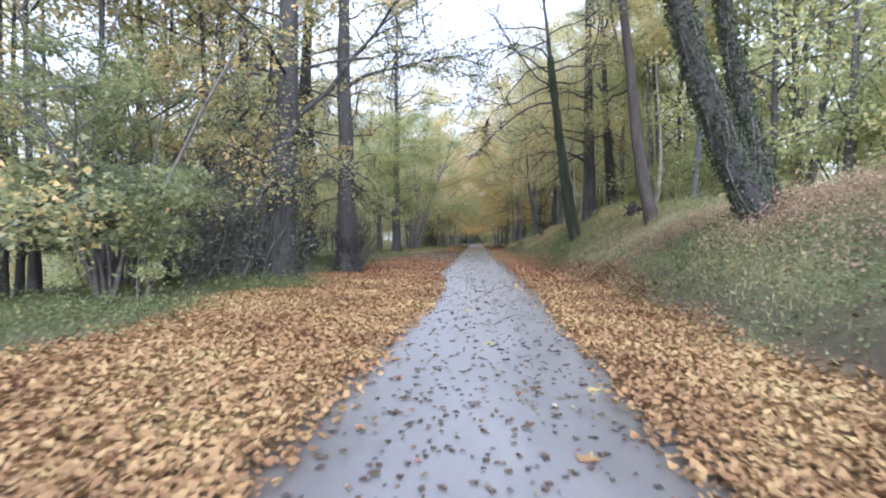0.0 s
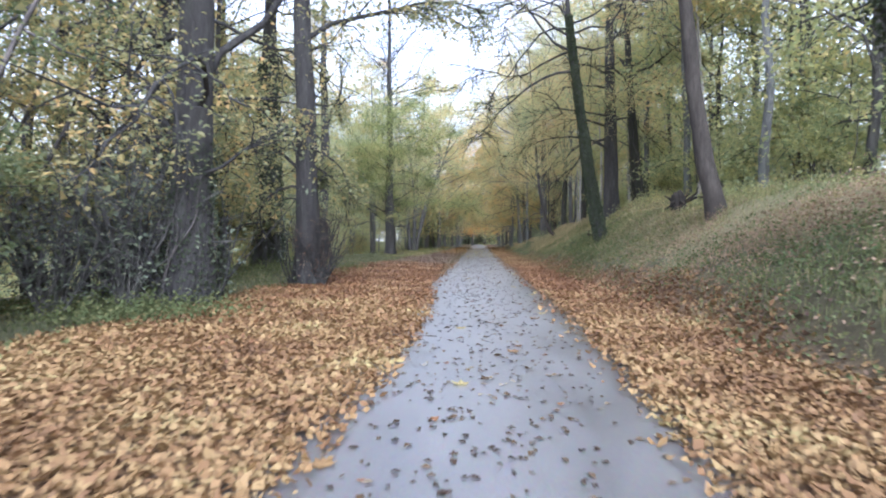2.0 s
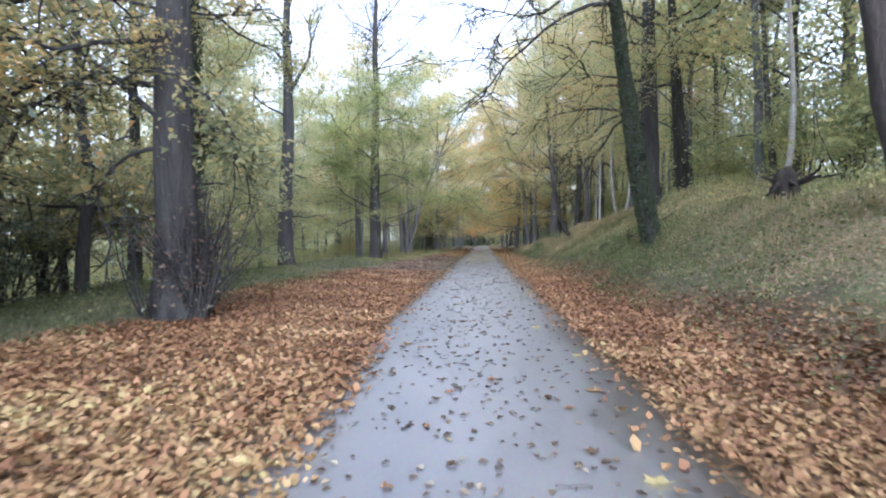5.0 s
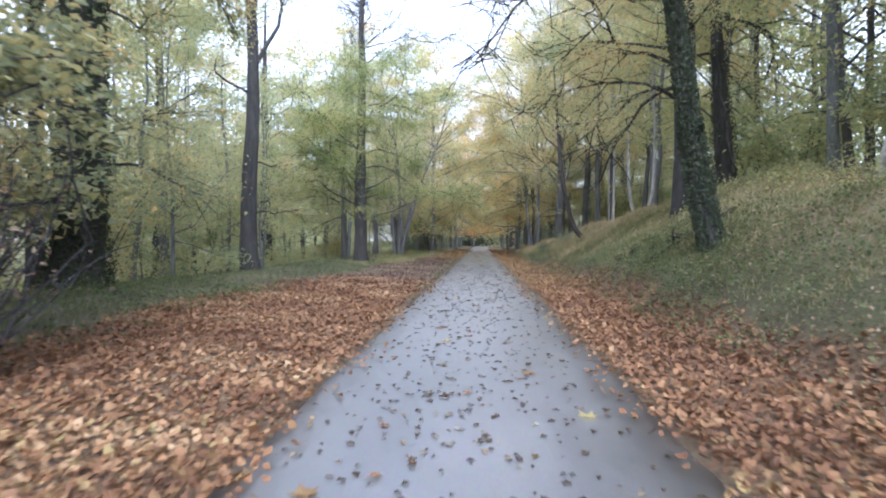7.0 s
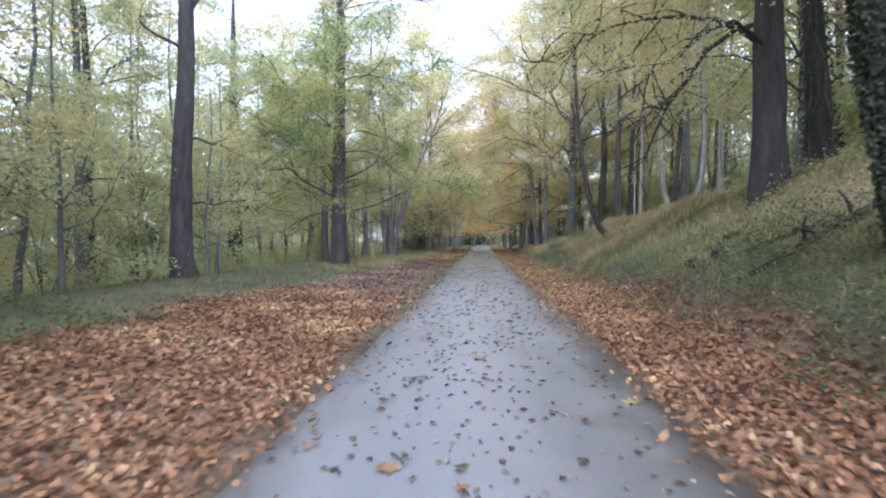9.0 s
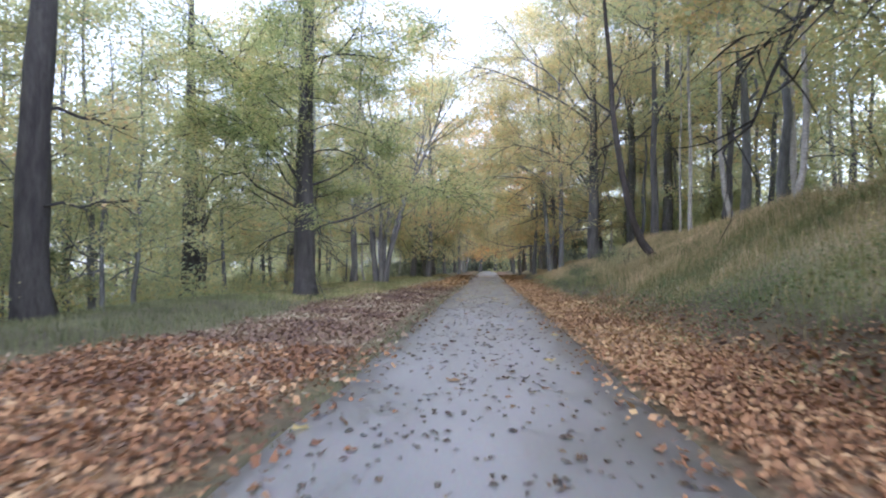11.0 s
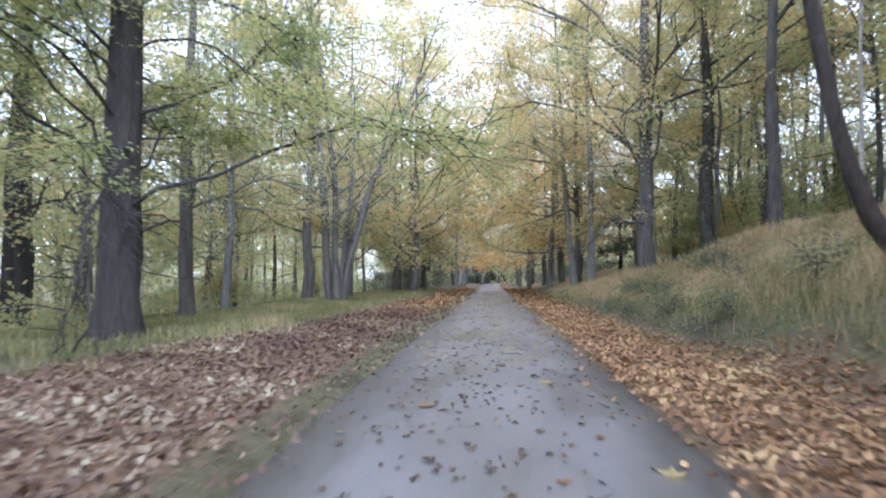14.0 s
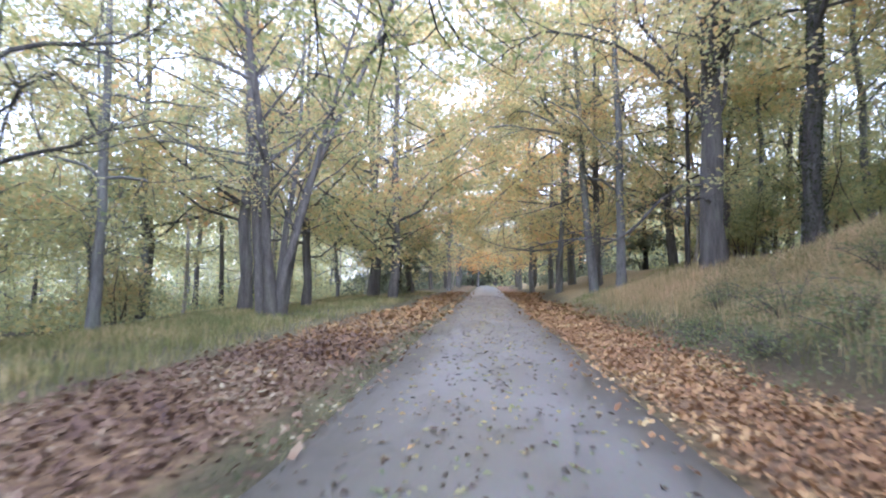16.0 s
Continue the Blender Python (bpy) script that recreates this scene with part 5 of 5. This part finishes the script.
def litter(name, seed, n, x0, x1, y0, y1, size, mat, label, thin=1.0, fade_in=None, fade_out=None, cover=None):
    """A carpet of single fallen leaves, each with five points and a curl."""
    q = np.random.default_rng(seed)
    x, y = q.uniform(x0, x1, n), q.uniform(y0, y1, n)
    lie = cover(x, y) if cover else np.maximum(litter_at(x, y) * thin, 0.13 * smooth(0.9, 1.6, np.abs(x)) * (np.abs(x) < 2.6))
    keep = q.uniform(0, 1, n) < lie
    if fade_in:
        keep &= q.uniform(0, 1, n) < smooth(*fade_in, y)
    if fade_out:
        keep &= q.uniform(0, 1, n) > smooth(*fade_out, y)
    x, y = x[keep], y[keep]
    k = len(x)
    z = ground_z(x, y) + q.uniform(0.012, 0.055, k) + 0.03 * (np.abs(x) < 1.6)
    s, a = size * q.uniform(0.5, 1.25, k), q.uniform(0, 6.28, k)
    tx, ty = q.normal(0, 0.36, k), q.normal(0, 0.36, k)
    pts = []
    for ang, rad_f, up in ((0.0, 0.66, 0.2), (1.15, 0.42, 0.0), (2.4, 0.5, 0.22), (3.9, 0.5, 0.2), (5.15, 0.42, 0.0)):
        rf = rad_f * q.uniform(0.75, 1.2, k) * s
        dx, dy = np.cos(a + ang) * rf, np.sin(a + ang) * rf
        pts.append(np.stack([x + dx, y + dy, z + dx * tx + dy * ty + up * s], -1))
    v = np.stack(pts, 1).reshape(-1, 3)
    i = np.arange(k)[:, None, None] * 5
    t = (i + np.array([[0, 1, 4], [1, 3, 4], [1, 2, 3]])).reshape(-1, 3)
    me = mesh_of(name, v, np.zeros((0, 4), int), t, soft=False)
    me.materials.append(mat)
    tagged(new(name, me), label, "leaf litter", kind="stuff")


litter("leaf_litter", 26, 215000, -6.6, 4.4, 1.5, 25, 0.067, leaf_fallen, "thick carpet of orange-brown fallen leaves", fade_out=(11, 25))
litter("leaf_litter", 27, 135000, -6.6, 4.4, 11, 40, 0.068, leaf_rust, "carpet of rusty fallen leaves on the verges", 0.9, fade_in=(11, 24))
litter("leaf_litter", 28, 70000, -6.2, -1.2, 33, 75, 0.07, leaf_dull, "thinner carpet of dull red-brown leaves beside the moss", 0.75, fade_in=(33, 41), fade_out=(58, 74))
litter("leaf_litter", 34, 40000, 1.0, 4.2, 36, 75, 0.07, leaf_amber, "band of bright rusty leaves under the bank", 0.85)
litter("leaf_litter", 29, 16000, -5.5, 4.2, 70, 110, 0.18, leaf_fallen, "distant pale fallen leaves on the verges", 0.7)
litter("leaf_litter", 38, 16000, -5.5, -1.4, 57, 76, 0.085, leaf_fallen, "sparse yellowish leaves on the grassy verge", 0.55, fade_in=(57, 68))
litter("blown_leaves", 35, 9500, 3.4, 7.5, 6, 66, 0.075, leaf_dull, "brown leaves blown up the grassy bank", cover=lambda x, y: smooth(-0.2, 0.6, wave(1.3 * x + 1, 0.7 * y)) * (1 - smooth(3.8, 7.2, x)) + 0.5 * np.exp(-((x - 5.5) ** 2 + (y - 35) ** 2) / 2))


# ---- single leaves on the lane ----
def lane_leaf_mesh(seed):
    q = np.random.default_rng(seed)
    v = [(0, 0, 0.004)]
    for k in range(10):
        a = k * PI / 5
        rf = (0.06 if k % 2 == 0 else 0.032) * q.uniform(0.7, 1.2)
        v.append((math.cos(a) * rf, math.sin(a) * rf, 0.006 + abs(q.normal(0, 0.012))))
    t = [(0, 1 + k, 1 + (k + 1) % 10) for k in range(10)]
    me = mesh_of("fallen_leaf", v, np.zeros((0, 4), int), t, soft=False)
    me.materials.append(leaf_wet if seed % 3 else leaf_rust)
    return me


kinds = [lane_leaf_mesh(s) for s in range(200, 206)]
q = np.random.default_rng(30)
for k in range(290):
    x, y = q.normal(0, 0.75), 2.5 + 52 * (k + q.uniform()) / 290
    x = max(-1.4, min(1.4, x))
    ob = tagged(new("fallen_leaf", kinds[k % 6]), "wet brown fallen leaf lying on the tarmac", "leaf", "fallen leaves on the lane")
    s = q.uniform(0.4, 1.05)
    ob.matrix_world = pose(x, y, 0.025 + 0.03 * (1 - (x / 1.52) ** 2), 0, 0, q.uniform(0, 360)) @ Matrix.Diagonal((s, s, s, 1))


def lane_scatter(n):
    q = np.random.default_rng(31)
    c = np.stack([np.clip(q.normal(0, 0.85, n), -1.45, 1.45), 2 + 95 * q.uniform(0, 1, n) ** 1.3, np.zeros(n)], -1)
    c[:, 2] = 0.03 + 0.03 * (1 - (c[:, 0] / 1.52) ** 2)
    return leaf_mesh("lane_leaves", q, c, 0.06, 0.93, 0.7, 0.2)


me = lane_scatter(6500)
me.materials.append(leaf_wet)
tagged(new("lane_leaves", me), "small dark leaf scraps scattered over the tarmac", "leaves", kind="stuff")
# Small leaves further on; the glint of wet ones is put into their pale colour.
q = np.random.default_rng(42)
pale = np.stack([np.clip(q.normal(0, 0.95, 1000), -1.45, 1.45), q.uniform(51, 80, 1000), np.zeros(1000)], -1)
pale[:, 2] = 0.035 + 0.03 * (1 - (pale[:, 0] / 1.52) ** 2)
me = leaf_mesh("pale_glint_leaves", q, pale, 0.065, 0.9, 0.7, 0.2)
me.materials.append(leaf_yellow)
tagged(new("pale_glint_leaves", me), "small leaves sprinkled on the tarmac, wet glints put in as pale yellow", "leaves", kind="stuff")


# ---- twigs and large leaves on the lane ----
def twig_thing(x, y, turn, length, seed):
    q = np.random.default_rng(seed)
    w = Wood()
    line = wander(q, (0, 0, 0), (1, 0, 0), length, 5, 0.16, 0)
    line[:, 2] = 0.008 + 0.006 * np.abs(np.sin(np.arange(6)))
    w.tube(line, np.linspace(0.008, 0.004, 6), 5)
    w.tube(wander(q, line[2], (0.6, 0.7, 0), length * 0.35, 3, 0.1, 0) * [1, 1, 0] + [0, 0, 0.01], np.linspace(0.005, 0.003, 4), 4)
    me = w.mesh("broken_twig")
    me.materials.append(bark_twig)
    ob = tagged(new("broken_twig", me), "short dark broken twig on wet tarmac", "twig", "twigs on the lane")
    ob.matrix_world = pose(x, y, 0.022 + 0.03 * (1 - (x / 1.54) ** 2), 0, 0, turn)


q = np.random.default_rng(33)
for k in range(16):
    twig_thing(q.uniform(-1.1, 1.1), 5 + 3.2 * k + q.uniform(-1, 1), q.uniform(0, 360), q.uniform(0.12, 0.3), 300 + k)


def big_leaf_mesh(seed):
    """A five-lobed leaf with toothed tips, gently cupped."""
    q = np.random.default_rng(seed)
    v = [(0, 0, 0.004)]
    for k in range(20):
        a = k * PI / 10
        lobe = 0.075 + 0.045 * abs(math.cos(2.5 * a)) - (0.03 if k % 2 else 0.0)
        v.append((math.cos(a) * lobe, math.sin(a) * lobe, 0.004 + 2.2 * lobe * lobe * q.uniform(0.3, 1.2)))
    t = [(0, 1 + k, 1 + (k + 1) % 20) for k in range(20)]
    me = mesh_of("large_leaf", v, np.zeros((0, 4), int), t, soft=False)
    me.materials.append(leaf_gold if seed % 2 else leaf_fallen)
    return me


large = [big_leaf_mesh(s) for s in range(400, 404)]
for k in range(34):
    x, y = q.uniform(-1.35, 1.35), 4 + 1.5 * k + q.uniform(-0.6, 0.6)
    ob = tagged(new("large_leaf", large[k % 4]), "broad yellow-brown lobed leaf lying on tarmac", "leaf", "large leaves on the lane")
    ob.matrix_world = pose(x, y, 0.022 + 0.03 * (1 - (x / 1.54) ** 2), 0, 0, q.uniform(0, 360)) @ Matrix.Diagonal((0.8, 0.8, 0.8, 1))
